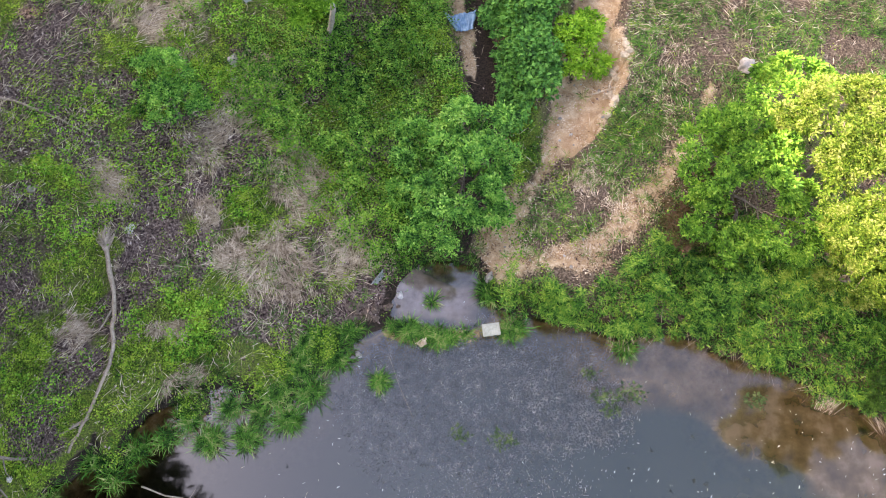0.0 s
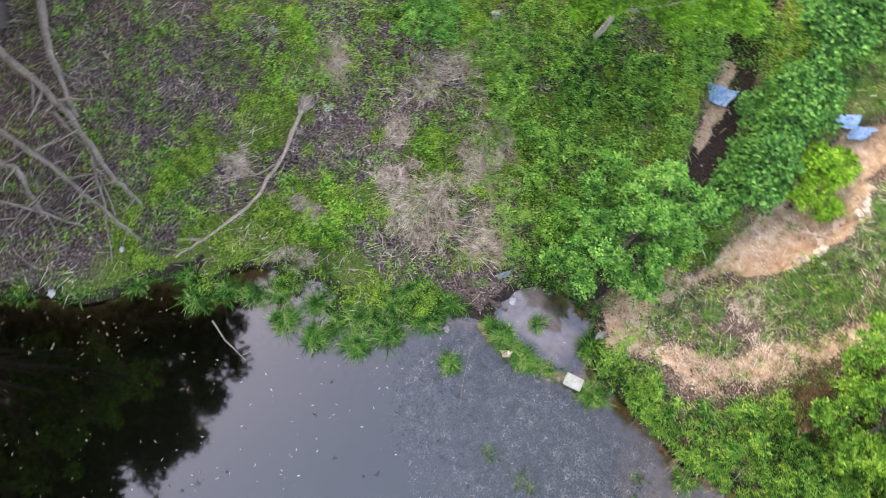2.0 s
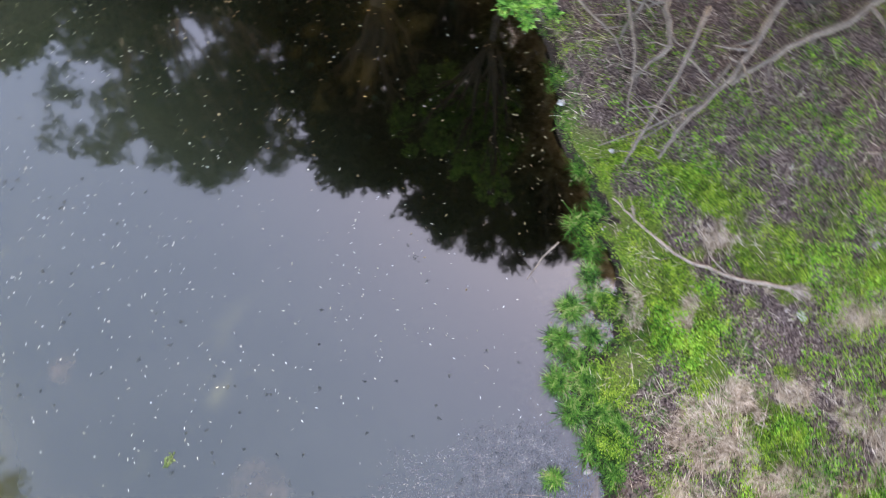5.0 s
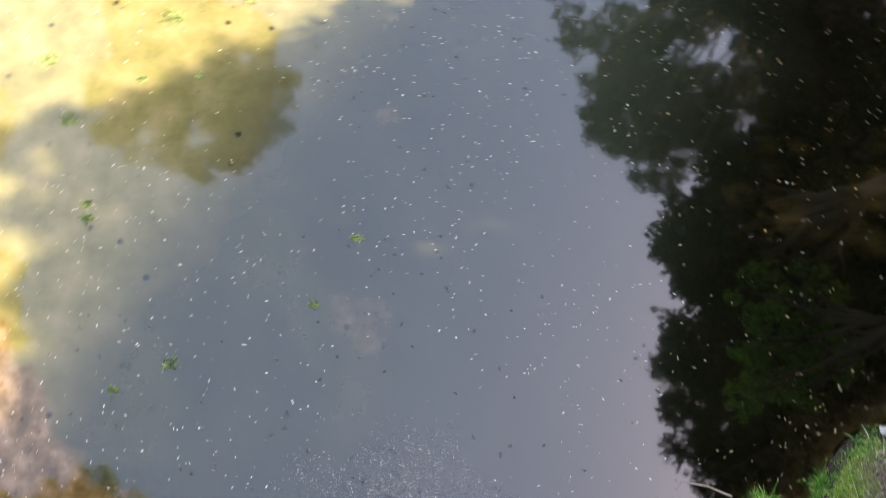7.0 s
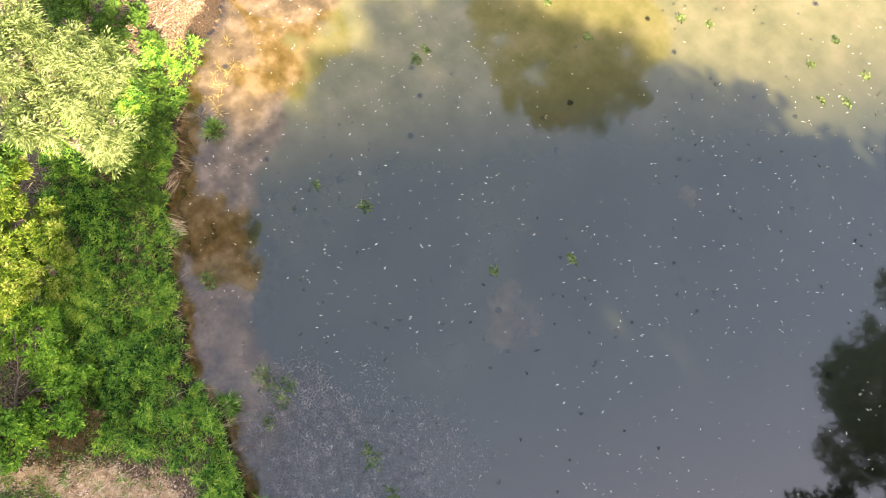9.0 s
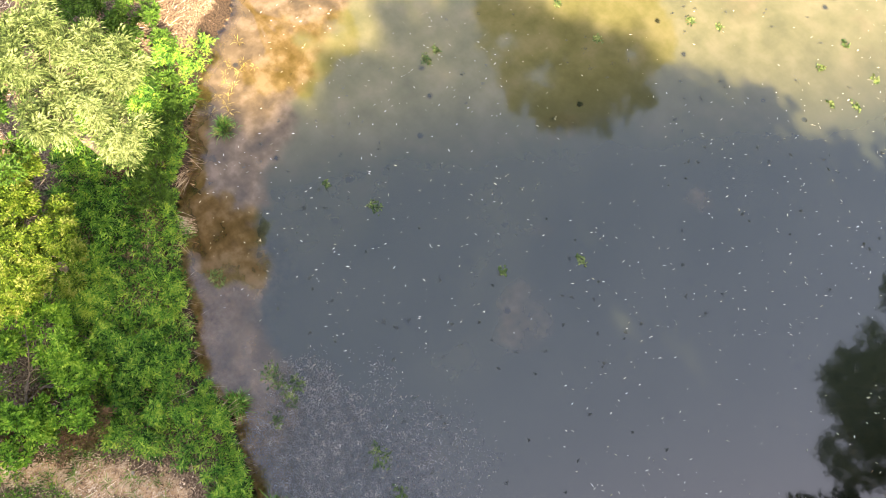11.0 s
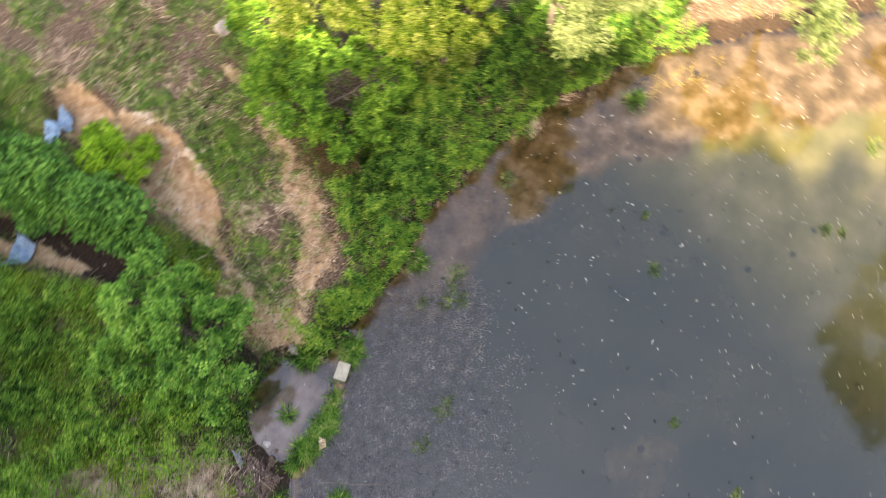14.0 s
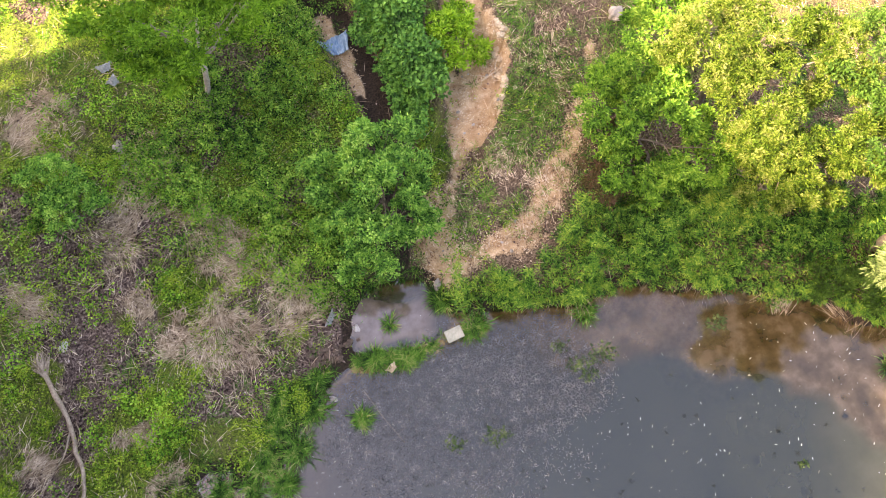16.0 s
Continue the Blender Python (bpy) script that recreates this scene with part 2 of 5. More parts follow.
GOLD = leaf_material("golden_blade", [(0.1, (0.16, 0.12, 0.025)), (0.5, (0.36, 0.27, 0.07)), (0.9, (0.55, 0.45, 0.14))], 0.2)
DARK_LITTER = leaf_material("drowned_leaf", [(0.1, (0.05, 0.03, 0.015)), (0.5, (0.15, 0.1, 0.05)), (0.9, (0.35, 0.27, 0.14))], 0.0)
CLAY_LUMP = plain_material("clay_lump", (0.42, 0.3, 0.18), (0.74, 0.6, 0.43), 22)
MUD_LUMP = plain_material("mud_lump", (0.06, 0.04, 0.028), (0.2, 0.14, 0.1), 30)
DROWNED = leaf_material("drowned_weed", [(0.1, (0.03, 0.034, 0.028)), (0.9, (0.07, 0.075, 0.06))], 0.0)
BARK = plain_material("bark", (0.07, 0.055, 0.042), (0.22, 0.18, 0.14), 40, stretch=(1, 1, 0.2))
PALE_BARK = plain_material("pale_bark", (0.2, 0.17, 0.14), (0.42, 0.37, 0.3), 35)
WORN_WOOD = plain_material("worn_wood", (0.1, 0.075, 0.055), (0.3, 0.24, 0.18), 26)
DEAD_WOOD = plain_material("dead_wood", (0.17, 0.12, 0.08), (0.45, 0.35, 0.255), 30)
STONE = plain_material("stone", (0.22, 0.185, 0.15), (0.48, 0.42, 0.35), 18)
WHITE_STONE = plain_material("white_stone", (0.4, 0.36, 0.31), (0.66, 0.6, 0.53), 14)
BOARD = plain_material("board_paint", (0.36, 0.33, 0.24), (0.56, 0.52, 0.39), 25, 0.6, 0.1)
BLUE_CLOTH = plain_material("blue_cloth", (0.07, 0.19, 0.32), (0.42, 0.52, 0.58), 9, 0.7, 0.2, (6, 1, 1))
ROOT_WOOD = plain_material("root_wood", (0.4, 0.3, 0.2), (0.68, 0.55, 0.4), 40)
PLASTIC = plain_material("pale_plastic", (0.22, 0.23, 0.22), (0.44, 0.45, 0.42), 12, 0.5, 0.1)

# ---- terrain ----
def value_noise(x, y, scale, seed=0):
    """Smooth noise between 0 and 1 for arrays of places; scale: bumps a metre."""
    x, y = np.asarray(x, float) * scale + 1000 + seed * 17.3, np.asarray(y, float) * scale + 1000 + seed * 31.7
    ix, iy = np.floor(x).astype(np.int64), np.floor(y).astype(np.int64)
    fx, fy = x - ix, y - iy
    fx, fy = fx * fx * (3 - 2 * fx), fy * fy * (3 - 2 * fy)

    def at(a, b):
        h = (a * 374761393 + b * 668265263 + seed * 974711) & 0x7FFFFFFF
        h = ((h ^ (h >> 13)) * 1274126177) & 0x7FFFFFFF
        return ((h ^ (h >> 16)) & 0xFFFF) / 65535.0

    low, high = at(ix, iy) * (1 - fx) + at(ix + 1, iy) * fx, at(ix, iy + 1) * (1 - fx) + at(ix + 1, iy + 1) * fx
    return low * (1 - fy) + high * fy


def fractal(x, y, scale, seed=0, octaves=4):
    total, size = 0.0, 0.0
    for n in range(octaves):
        total, size = total + value_noise(x, y, scale * 2**n, seed + n) / 2**n, size + 1 / 2**n
    return total / size


def smooth(a, b, v):
    v = np.clip((np.asarray(v, float) - a) / (b - a), 0, 1)
    return v * v * (3 - 2 * v)


def rounded(points, steps=5):
    """A closed Catmull-Rom line through the points."""
    p = np.array(points, float)
    f = np.linspace(0, 1, steps, endpoint=False)[None, :, None]
    a, b, c, d = (np.roll(p, k, 0)[:, None] for k in (1, 0, -1, -2))
    line = 0.5 * (2 * b + (c - a) * f + (2 * a - 5 * b + 4 * c - d) * f**2 + (3 * b - a - 3 * c + d) * f**3)
    return line.reshape(-1, 2)


SHORE = rounded([
    (-5.0, 0.65), (-4.2, 0.9), (-3.5, 0.95), (-2.8, 1.25), (-2.25, 1.75), (-1.55, 2.2), (-1.0, 2.45), (-0.85, 3.2), (-0.25, 3.75),
    (0.6, 3.6), (0.95, 2.9), (2.2, 2.6), (3.3, 2.25), (4.4, 2.25), (5.4, 1.95), (6.5, 1.5), (7.5, 1.0), (8.9, 0.0), (10.3, -1.2),
    (11.6, -3.0), (14.0, -7.0), (14.5, -14.0), (8.0, -20.0), (-2.0, -21.0), (-9.0, -17.0), (-10.8, -9.0), (-9.9, -4.2), (-9.0, -2.4),
    (-7.3, -1.5), (-6.1, -0.1)])


def from_line(x, y, line, closed=False):
    """The distance of places to a line of points."""
    ends = np.roll(line, -1, 0) if closed else line[1:]
    best = np.full(np.shape(x), 1e9)
    for (ax, ay), (bx, by) in zip(line, ends):
        dx, dy = bx - ax, by - ay
        f = np.clip(((x - ax) * dx + (y - ay) * dy) / (dx * dx + dy * dy + 1e-9), 0, 1)
        best = np.minimum(best, (x - ax - f * dx) ** 2 + (y - ay - f * dy) ** 2)
    return np.sqrt(best)


def shore_distance(x, y):
    """Metres from the waterline: above zero on land, below it in the pond."""
    x, y = np.asarray(x, float), np.asarray(y, float)
    inside = np.zeros(x.shape, bool)
    for (ax, ay), (bx, by) in zip(SHORE, np.roll(SHORE, -1, 0)):
        crossing = (ay > y) != (by > y)
        inside ^= crossing & (x < (bx - ax) * (y - ay) / (by - ay + 1e-12) + ax)
    d = from_line(x, y, SHORE, True)
    return np.where(inside, -d, d) + (fractal(x, y, 1.6, 3, 3) - 0.5) * (0.4 - 0.3 * smooth(1.6, 0.9, np.hypot(x, y - 3))) + (fractal(x, y, 2.2, 6, 3) - 0.5) * 1.1 * smooth(-1.5, -2.3, x) * smooth(-7.5, -6.5, x)


DITCH = np.array([(-0.05, 3.3), (0.15, 4.2), (0.6, 5.5), (0.95, 6.8), (0.88, 7.6), (0.62, 8.6), (0.42, 9.6), (-0.1, 11.5), (-1.0, 15.0)])
SCAR = np.array([(3.15, 9.2), (3.05, 8.2), (2.85, 7.3), (2.5, 6.5), (2.05, 5.7)])


DAM = np.array([(-0.95, 2.4), (-0.6, 2.32), (0.05, 2.24), (0.5, 2.3), (0.92, 2.4), (1.35, 2.42)])


def height(x, y):
    x, y = np.asarray(x, float), np.asarray(y, float)
    d = shore_distance(x, y)
    east = smooth(0.5, 3.0, x)
    bank = 0.1 + 0.3 * east
    land = 0.02 + bank * smooth(0.0, 0.45, d) + 0.05 * np.clip(d, 0, 8) + 0.045 * np.clip(y - 3, 0, 8) * smooth(0, 2, d)
    land += (fractal(x, y, 0.5, 11, 4) - 0.5) * 0.3 * smooth(0.1, 1.5, d)
    land += (fractal(x, y, 4.0, 21, 3) - 0.5) * 0.07 * smooth(0.0, 0.6, d)
    bed = -0.02 - (0.30 - 0.22 * smooth(3.0, 6.5, x)) * np.clip(-d, 0, 3.5) ** 0.9 + (fractal(x, y, 1.5, 5, 3) - 0.5) * 0.12 * smooth(0.1, 0.8, -d)
    z = np.where(d > 0, land, bed)
    cut = smooth(0.68, 0.34, from_line(x, y, DITCH) + (fractal(x, y, 2.0, 8, 3) - 0.5) * 0.3) * smooth(0, 0.3, d)
    z = z * (1 - cut) + (0.03 + 0.03 * np.clip(y - 3.2, 0, 9) + (fractal(x, y, 5, 9, 2) - 0.5) * 0.06) * cut
    scar = smooth(0.55, 0.42, from_line(x, y, SCAR) + (fractal(x, y, 2.5, 14, 3) - 0.5) * 0.5)
    dam = smooth(0.34, 0.1, from_line(x, y, DAM) + (fractal(x, y, 4.0, 16, 2) - 0.5) * 0.16) * smooth(0.1, -0.05, d)
    return (z - 0.42 * scar * (1 - cut)) * (1 - dam) + dam * (0.035 - 0.03 * smooth(0.1, 0.6, x))


def brush(x, y, line, radius, soft=0.5, seed=30):
    """A soft-edged, ragged zone along a line."""
    far = from_line(x, y, np.array(line, float)) + (fractal(x, y, 1.1, seed, 5) - 0.5) * (radius * 1.6 + 0.35)
    return smooth(radius * (1 + soft), radius * (1 - soft), far)


def most(*masks):
    return np.maximum.reduce(masks)


def bare_zone(x, y):
    return most(
        brush(x, y, SCAR[:4] + (0.12, 0.1), 0.4, 0.45), brush(x, y, [(2.9, 6.9), (2.4, 6.3), (2.1, 6.1)], 0.42, 0.45), brush(x, y, [(2.25, 8.0), (2.4, 7.2)], 0.22, 0.5), brush(x, y, [(3.55, 8.0), (3.4, 7.2), (3.3, 6.8)], 0.2, 0.3),
        0.8 * brush(x, y, [(1.6, 4.9), (1.3, 4.0), (1.35, 3.5)], 0.42, 0.8), 0.85 * brush(x, y, [(1.4, 3.7), (2.0, 3.7), (2.7, 3.9)], 0.45, 0.8),
        brush(x, y, [(4.75, 6.0), (4.2, 5.3), (3.6, 4.7), (3.15, 4.2), (2.65, 3.8)], 0.27, 0.9) * 0.62, brush(x, y, [(5.0, 6.4), (5.3, 7.2)], 0.25, 0.6),
        brush(x, y, [(2.2, 5.95), (1.8, 5.3), (1.55, 4.7)], 0.26, 0.7) * 0.8, brush(x, y, [(0.2, 9.6), (0.35, 8.7), (0.62, 7.6)], 0.16, 0.6))


def straw_zone(x, y):
    path = 0.4 * smooth(0.36, 0.6, fractal(x, y, 3.0, 44, 3)) * brush(x, y, [(4.75, 6.0), (4.2, 5.3), (3.6, 4.7), (3.15, 4.2), (2.65, 3.8), (1.9, 3.7)], 0.2, 0.9)
    return np.maximum(path, smooth(0.28, 0.52, fractal(x, y, 2.2, 37, 4)) * most(
        brush(x, y, [(-4.0, 4.4), (-2.9, 4.8)], 0.8), brush(x, y, [(-3.3, 3.4), (-1.8, 3.7)], 0.6), brush(x, y, [(-3.9, 4.4), (-3.3, 3.5)], 0.6), brush(x, y, [(-2.6, 5.2), (-3.4, 6.4), (-3.8, 7.6)], 0.35) * 0.8,
        brush(x, y, [(-6.6, 5.4), (-6.3, 5.1)], 0.45), brush(x, y, [(-5.3, 8.3), (-6.5, 8.8)], 0.6) * 0.8, brush(x, y, [(-4.9, 1.3), (-4.5, 1.4)], 0.3),
        brush(x, y, [(-5.4, 2.3), (-4.9, 2.2)], 0.3), brush(x, y, [(-6.7, 2.2), (-6.9, 1.8)], 0.35), brush(x, y, [(-6.4, 4.0), (-6.2, 3.5)], 0.28),
        brush(x, y, [(4.2, 9.2), (4.6, 7.8), (4.4, 6.6)], 0.9) * 0.3, brush(x, y, [(6.0, 9.0), (8.0, 9.5)], 0.9) * 0.12, brush(x, y, [(-4.6, 5.6), (-4.2, 7.0)], 0.45) * 0.8,
        brush(x, y, [(3.3, 4.9), (2.6, 5.4)], 0.5) * 0.55))


def litter_and_shade_zone(x, y):
    patchy = smooth(0.54, 0.62, fractal(x, y, 0.9, 41, 4)) * smooth(0.5, -1.5, x)
    return most(
        brush(x, y, [(-7.6, 8.6), (-8.4, 7.2), (-8.2, 6.4)], 1.0), brush(x, y, [(-7.3, 6.4), (-6.1, 5.5)], 0.35), brush(x, y, [(-6.6, 7.2), (-6.3, 6.9)], 0.4), brush(x, y, [(-6.1, 5.8), (-5.9, 5.0)], 0.45), smooth(-7.2, -8.6, x) * smooth(5.0, 3.0, y),
        brush(x, y, [(-9.0, 3.5), (-12.0, 3.5)], 1.6) * 0.8, brush(x, y, [(-6.6, 1.8), (-7.2, 0.6)], 0.5), patchy, brush(x, y, [(-2.3, 2.75), (-1.2, 2.9)], 0.32),
        # the last brush darkens the ground as painted shade under the bank tree
        brush(x, y, [(-3.6, 2.6), (-2.0, 2.9)], 0.18) * 0.8, brush(x, y, [(4.9, 4.2), (6.2, 3.3), (7.6, 2.4)], 0.5))


def lush_zone(x, y):
    return most(brush(x, y, [(-2.4, 6.9), (-1.6, 6.4)], 1.5), brush(x, y, [(-1.0, 4.4), (-0.8, 5.5), (-0.5, 7.5)], 0.8), brush(x, y, [(-2.2, 8.3), (-0.8, 8.6)], 0.9), brush(x, y, [(-1.0, 10.4), (1.5, 11.6)], 1.5))


def mud_zone(x, y):
    return brush(x, y, [(-1.8, 2.7), (-1.3, 2.55), (-1.1, 3.0)], 0.3, 0.5)


def cover_zone(x, y):
    """How thickly low green plants grow."""
    d = shore_distance(x, y)
    patches = smooth(0.42, 0.56, fractal(x, y, 0.9, 51, 4))
    green = np.clip(0.6 + 0.4 * patches, 0, 1)
    green = np.maximum(green, lush_zone(x, y))
    green *= (1 - 0.8 * straw_zone(x, y)) * (1 - 0.97 * bare_zone(x, y)) * (1 - 0.6 * litter_and_shade_zone(x, y))
    ditch = smooth(0.62, 0.4, from_line(x, y, DITCH))
    green *= 1 - 0.35 * smooth(-7.4, -8.8, x) * smooth(5.0, 3.0, y)
    green *= 1 - 0.3 * smooth(3.0, 4.0, x) * smooth(6.2, 7.2, y)
    return green * (1 - ditch) * smooth(0.02, 0.2, d) * (1 - 0.95 * mud_zone(x, y))


def graded(fine, step, far):
    """Grid lines: even steps inside, ever wider ones out to the horizon."""
    inner = np.arange(-fine, fine + step / 2, step)
    outer, at, wide = [], fine, step
    while at < far:
        wide *= 1.35
        at += wide
        outer.append(at)
    return np.r_[-np.array(outer[::-1]), inner, outer]


def grid_mesh(name, xs, ys, zs, layers=()):
    nx, ny = len(xs), len(ys)
    gx, gy = np.meshgrid(xs, ys)
    me = bpy.data.meshes.new(name)
    i = (np.arange(ny - 1)[:, None] * nx + np.arange(nx - 1)[None]).ravel()
    quads = np.stack([i, i + 1, i + 1 + nx, i + nx], 1)
    fill_mesh(me, np.stack([gx.ravel(), gy.ravel(), np.ravel(zs)], 1), quads, True)
    for key, values in layers:
        me.attributes.new(key, "FLOAT", "POINT").data.foreach_set("value", np.ravel(values).astype(np.float32))
    return me


def fill_mesh(me, verts, faces, shaded=False):
    """Fill a mesh from arrays of places and of equal-sided faces."""
    n, sides = faces.shape
    me.vertices.add(len(verts))
    me.vertices.foreach_set("co", np.asarray(verts, np.float32).ravel())
    me.loops.add(n * sides)
    me.loops.foreach_set("vertex_index", faces.astype(np.int32).ravel())
    me.polygons.add(n)
    me.polygons.foreach_set("loop_start", (np.arange(n) * sides).astype(np.int32))
    me.polygons.foreach_set("use_smooth", np.full(n, shaded))
    me.update(calc_edges=True)
    return me


def sand_bar(x, y):
    return brush(x, y, [(0.2, 9.6), (0.35, 8.7), (0.62, 7.6)], 0.16, 0.6)


lines_x, lines_y = graded(15.0, 0.11, 900.0), graded(15.0, 0.11, 900.0)
gx, gy = np.meshgrid(lines_x, lines_y)
gd, gz = shore_distance(gx, gy), height(gx, gy)
zones = [("bare", bare_zone(gx, gy)), ("straw", straw_zone(gx, gy)), ("litter", litter_and_shade_zone(gx, gy)), ("moss", cover_zone(gx, gy) * (1 - smooth(1.2, 2.2, gx) * (0.45 + 0.4 * smooth(6.2, 5.2, gy)))),
         ("wet", smooth(0.12, -0.05, gd)),
         ("mud", most(smooth(0.46, 0.34, from_line(gx, gy, DITCH)) * smooth(3.5, 4.0, gy) * (1 - sand_bar(gx, gy)), 0.12 * mud_zone(gx, gy), 0.85 * smooth(-0.12, 0.0, gd) * smooth(0.34, 0.16, gd)))]
ground = new("ground", grid_mesh("ground", lines_x, lines_y, gz, zones))
ground.data.materials.append(SOIL)
tagged(ground, "pond bank of leaf litter, dry straw, low weeds and bare sandy clay", "ground", kind="structure")

wx, wy = np.arange(-16, 18.01, 0.16), np.arange(-24, 4.6, 0.16)
mx, my = np.meshgrid(wx, wy)
md, deep = shore_distance(mx, my), np.clip(-height(mx, my), 0, 2)
pool = brush(mx, my, [(-0.45, 2.95), (0.3, 2.85)], 0.5, 0.5)
cloud = fractal(mx, my, 0.9, 98, 4) - 0.5
shallow = smooth(1.6, 3.2, mx) * smooth(-1.5 - 0.8 * smooth(4.6, 5.5, mx) - 0.6 * smooth(6.5, 9.0, mx), -0.5 - 0.5 * smooth(4.6, 5.5, mx) - 0.6 * smooth(6.5, 9.0, mx), md + 1.6 * cloud)
layers = [("depth", deep + 0.3 * smooth(5.0, 6.5, mx) * smooth(-0.05, -0.4, md) + 0.5 * pool),
          # murk darkens westwards towards the bank trees, as painted shade
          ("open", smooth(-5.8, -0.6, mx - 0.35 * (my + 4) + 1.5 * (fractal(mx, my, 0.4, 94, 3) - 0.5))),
          # silt, thickened on the sunlit south-east so the mask also paints sunlight
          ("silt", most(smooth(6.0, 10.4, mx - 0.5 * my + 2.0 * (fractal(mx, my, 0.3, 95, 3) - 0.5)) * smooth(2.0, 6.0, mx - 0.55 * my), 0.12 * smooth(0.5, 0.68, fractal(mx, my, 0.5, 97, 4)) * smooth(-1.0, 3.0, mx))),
          ("pale", 0.85 * pool),
          ("plume", most(1.4 * pool, 1.3 * shallow, 0.5 * smooth(-2.0, 1.5, mx) * smooth(9.0, 5.0, mx) * smooth(0.42, 0.7, fractal(mx, my, 0.7, 96, 4))))]
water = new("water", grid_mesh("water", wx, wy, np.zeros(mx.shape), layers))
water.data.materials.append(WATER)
tagged(water, "still murky pond water mirroring the sky and the bank trees", "pond", kind="structure")

# ---- tools for things ----
rng = np.random.default_rng(11)


def part(name, me, material, parent=None, label=""):
    me.name = name
    me.materials.append(material)
    ob = new(name, me)
    ob.parent = parent
    return tagged(ob, label)


def thing(name, x, y, z, label, category, group="", kind=""):
    ob = new(name)
    ob.location = (x, y, z)
    ob.empty_display_size = 0.1
    return tagged(ob, label, category, group, kind)


def unit(v):
    return v / (np.linalg.norm(v, axis=-1, keepdims=True) + 1e-9)


def leaf_arrays(base, way, length, width, fold=0.3, droop=0.15):
    """Two folded triangles a leaf: a base, two shoulders and a tip."""
    n = len(base)
    way = unit(way)
    side = unit(np.cross(way, np.array([0, 0, 1.0]) + rng.normal(0, 0.7, (n, 3))))
    up = np.cross(side, way)
    length, width = np.broadcast_to(length, n)[:, None], np.broadcast_to(width, n)[:, None]
    mid = base + way * length * 0.45
    v = np.empty((n, 4, 3))
    v[:, 0], v[:, 2] = base, base + way * length - np.array([0, 0, 1.0]) * droop * length
    v[:, 1], v[:, 3] = mid + side * width / 2 + up * fold * width / 2, mid - side * width / 2 + up * fold * width / 2
    i = np.arange(n)[:, None] * 4
    return v.reshape(-1, 3), np.concatenate([i + [0, 1, 2], i + [0, 2, 3]])


def leaf_mesh(base, way, length, width, fold=0.3, droop=0.15, bend=False):
    """Leaves as one mesh; bend: long blades of two lengths that arch over."""
    if not bend:
        return fill_mesh(bpy.data.meshes.new("leaves"), *leaf_arrays(base, way, length, width, fold, droop))
    n = len(base)
    way = unit(way)
    side = unit(np.cross(way, np.array([0, 0, 1.0]) + rng.normal(0, 0.1, (n, 3))))
    length, width = np.broadcast_to(length, n)[:, None], np.broadcast_to(width, n)[:, None]
    mid = base + way * length * 0.55
    out = unit(way * (1, 1, 0) + 1e-4)
    tip = mid + unit(way * 0.5 + out * 0.7 - np.array([0, 0, droop])) * length * 0.5
    v = np.stack([base - side * width * 0.3, base + side * width * 0.3, mid + side * width / 2, mid - side * width / 2, tip], 1)
    i = np.arange(n)[:, None] * 5
    faces = np.concatenate([i + [0, 1, 2], i + [0, 2, 3], i + [3, 2, 4]])
    return fill_mesh(bpy.data.meshes.new("blades"), v.reshape(-1, 3), faces)


def tube_arrays(points, radii, sides=7, lumpy=0.12, seed=0):
    """A tapered, slightly uneven tube along a line of points."""
    p = np.array(points, float)
    local = np.random.default_rng(seed)
    ahead = unit(np.gradient(p, axis=0))
    side = unit(np.cross(ahead, (0.31, 0.2, 0.93)))
    up = np.cross(side, ahead)
    a = np.linspace(0, 2 * np.pi, sides, endpoint=False)
    r = np.array(radii, float)[:, None] * (1 + local.normal(0, lumpy, (len(p), sides)))
    v = p[:, None] + r[..., None] * (np.cos(a)[None, :, None] * side[:, None] + np.sin(a)[None, :, None] * up[:, None])
    v = np.concatenate([v.reshape(-1, 3), p[:1], p[-1:]])
    rows = np.arange(len(p) - 1)[:, None] * sides
    j, k = np.arange(sides), (np.arange(sides) + 1) % sides
    quads = np.stack([rows + j, rows + k, rows + sides + k, rows + sides + j], -1).reshape(-1, 4)
    last, foot, tip = (len(p) - 1) * sides, len(v) - 2, len(v) - 1
    caps = np.concatenate([np.stack([np.full(sides, foot), k, j], 1), np.stack([np.full(sides, tip), last + j, last + k], 1)])
    return v, np.concatenate([quads[:, [0, 1, 2]], quads[:, [0, 2, 3]], caps])


def joined(arrays, shaded=True, name="mesh"):
    verts, faces, at = [], [], 0
    for v, f in arrays:
        verts.append(v), faces.append(f + at)
        at += len(v)
    return fill_mesh(bpy.data.meshes.new(name), np.concatenate(verts), np.concatenate(faces), shaded)


def wander(a, b, steps, sway, seed=0):
    """A crooked line from a to b."""
    local = np.random.default_rng(seed)
    f = np.linspace(0, 1, steps)[:, None]
    line = np.array(a, float) * (1 - f) + np.array(b, float) * f
    off = np.cumsum(local.normal(0, sway, (steps, 3)), 0)
    return line + (off - off[-1:] * f - off[:1] * (1 - f)) * 1.0


def scattered(count, x0, y0, x1, y1, density):
    """Places in a box, kept by a density between 0 and 1."""
    x, y = rng.uniform(x0, x1, count), rng.uniform(y0, y1, count)
    keep = rng.random(count) < density(x, y)
    return x[keep], y[keep]


def in_view(x, y):
    return smooth(15.5, 14.5, np.hypot(x, y))


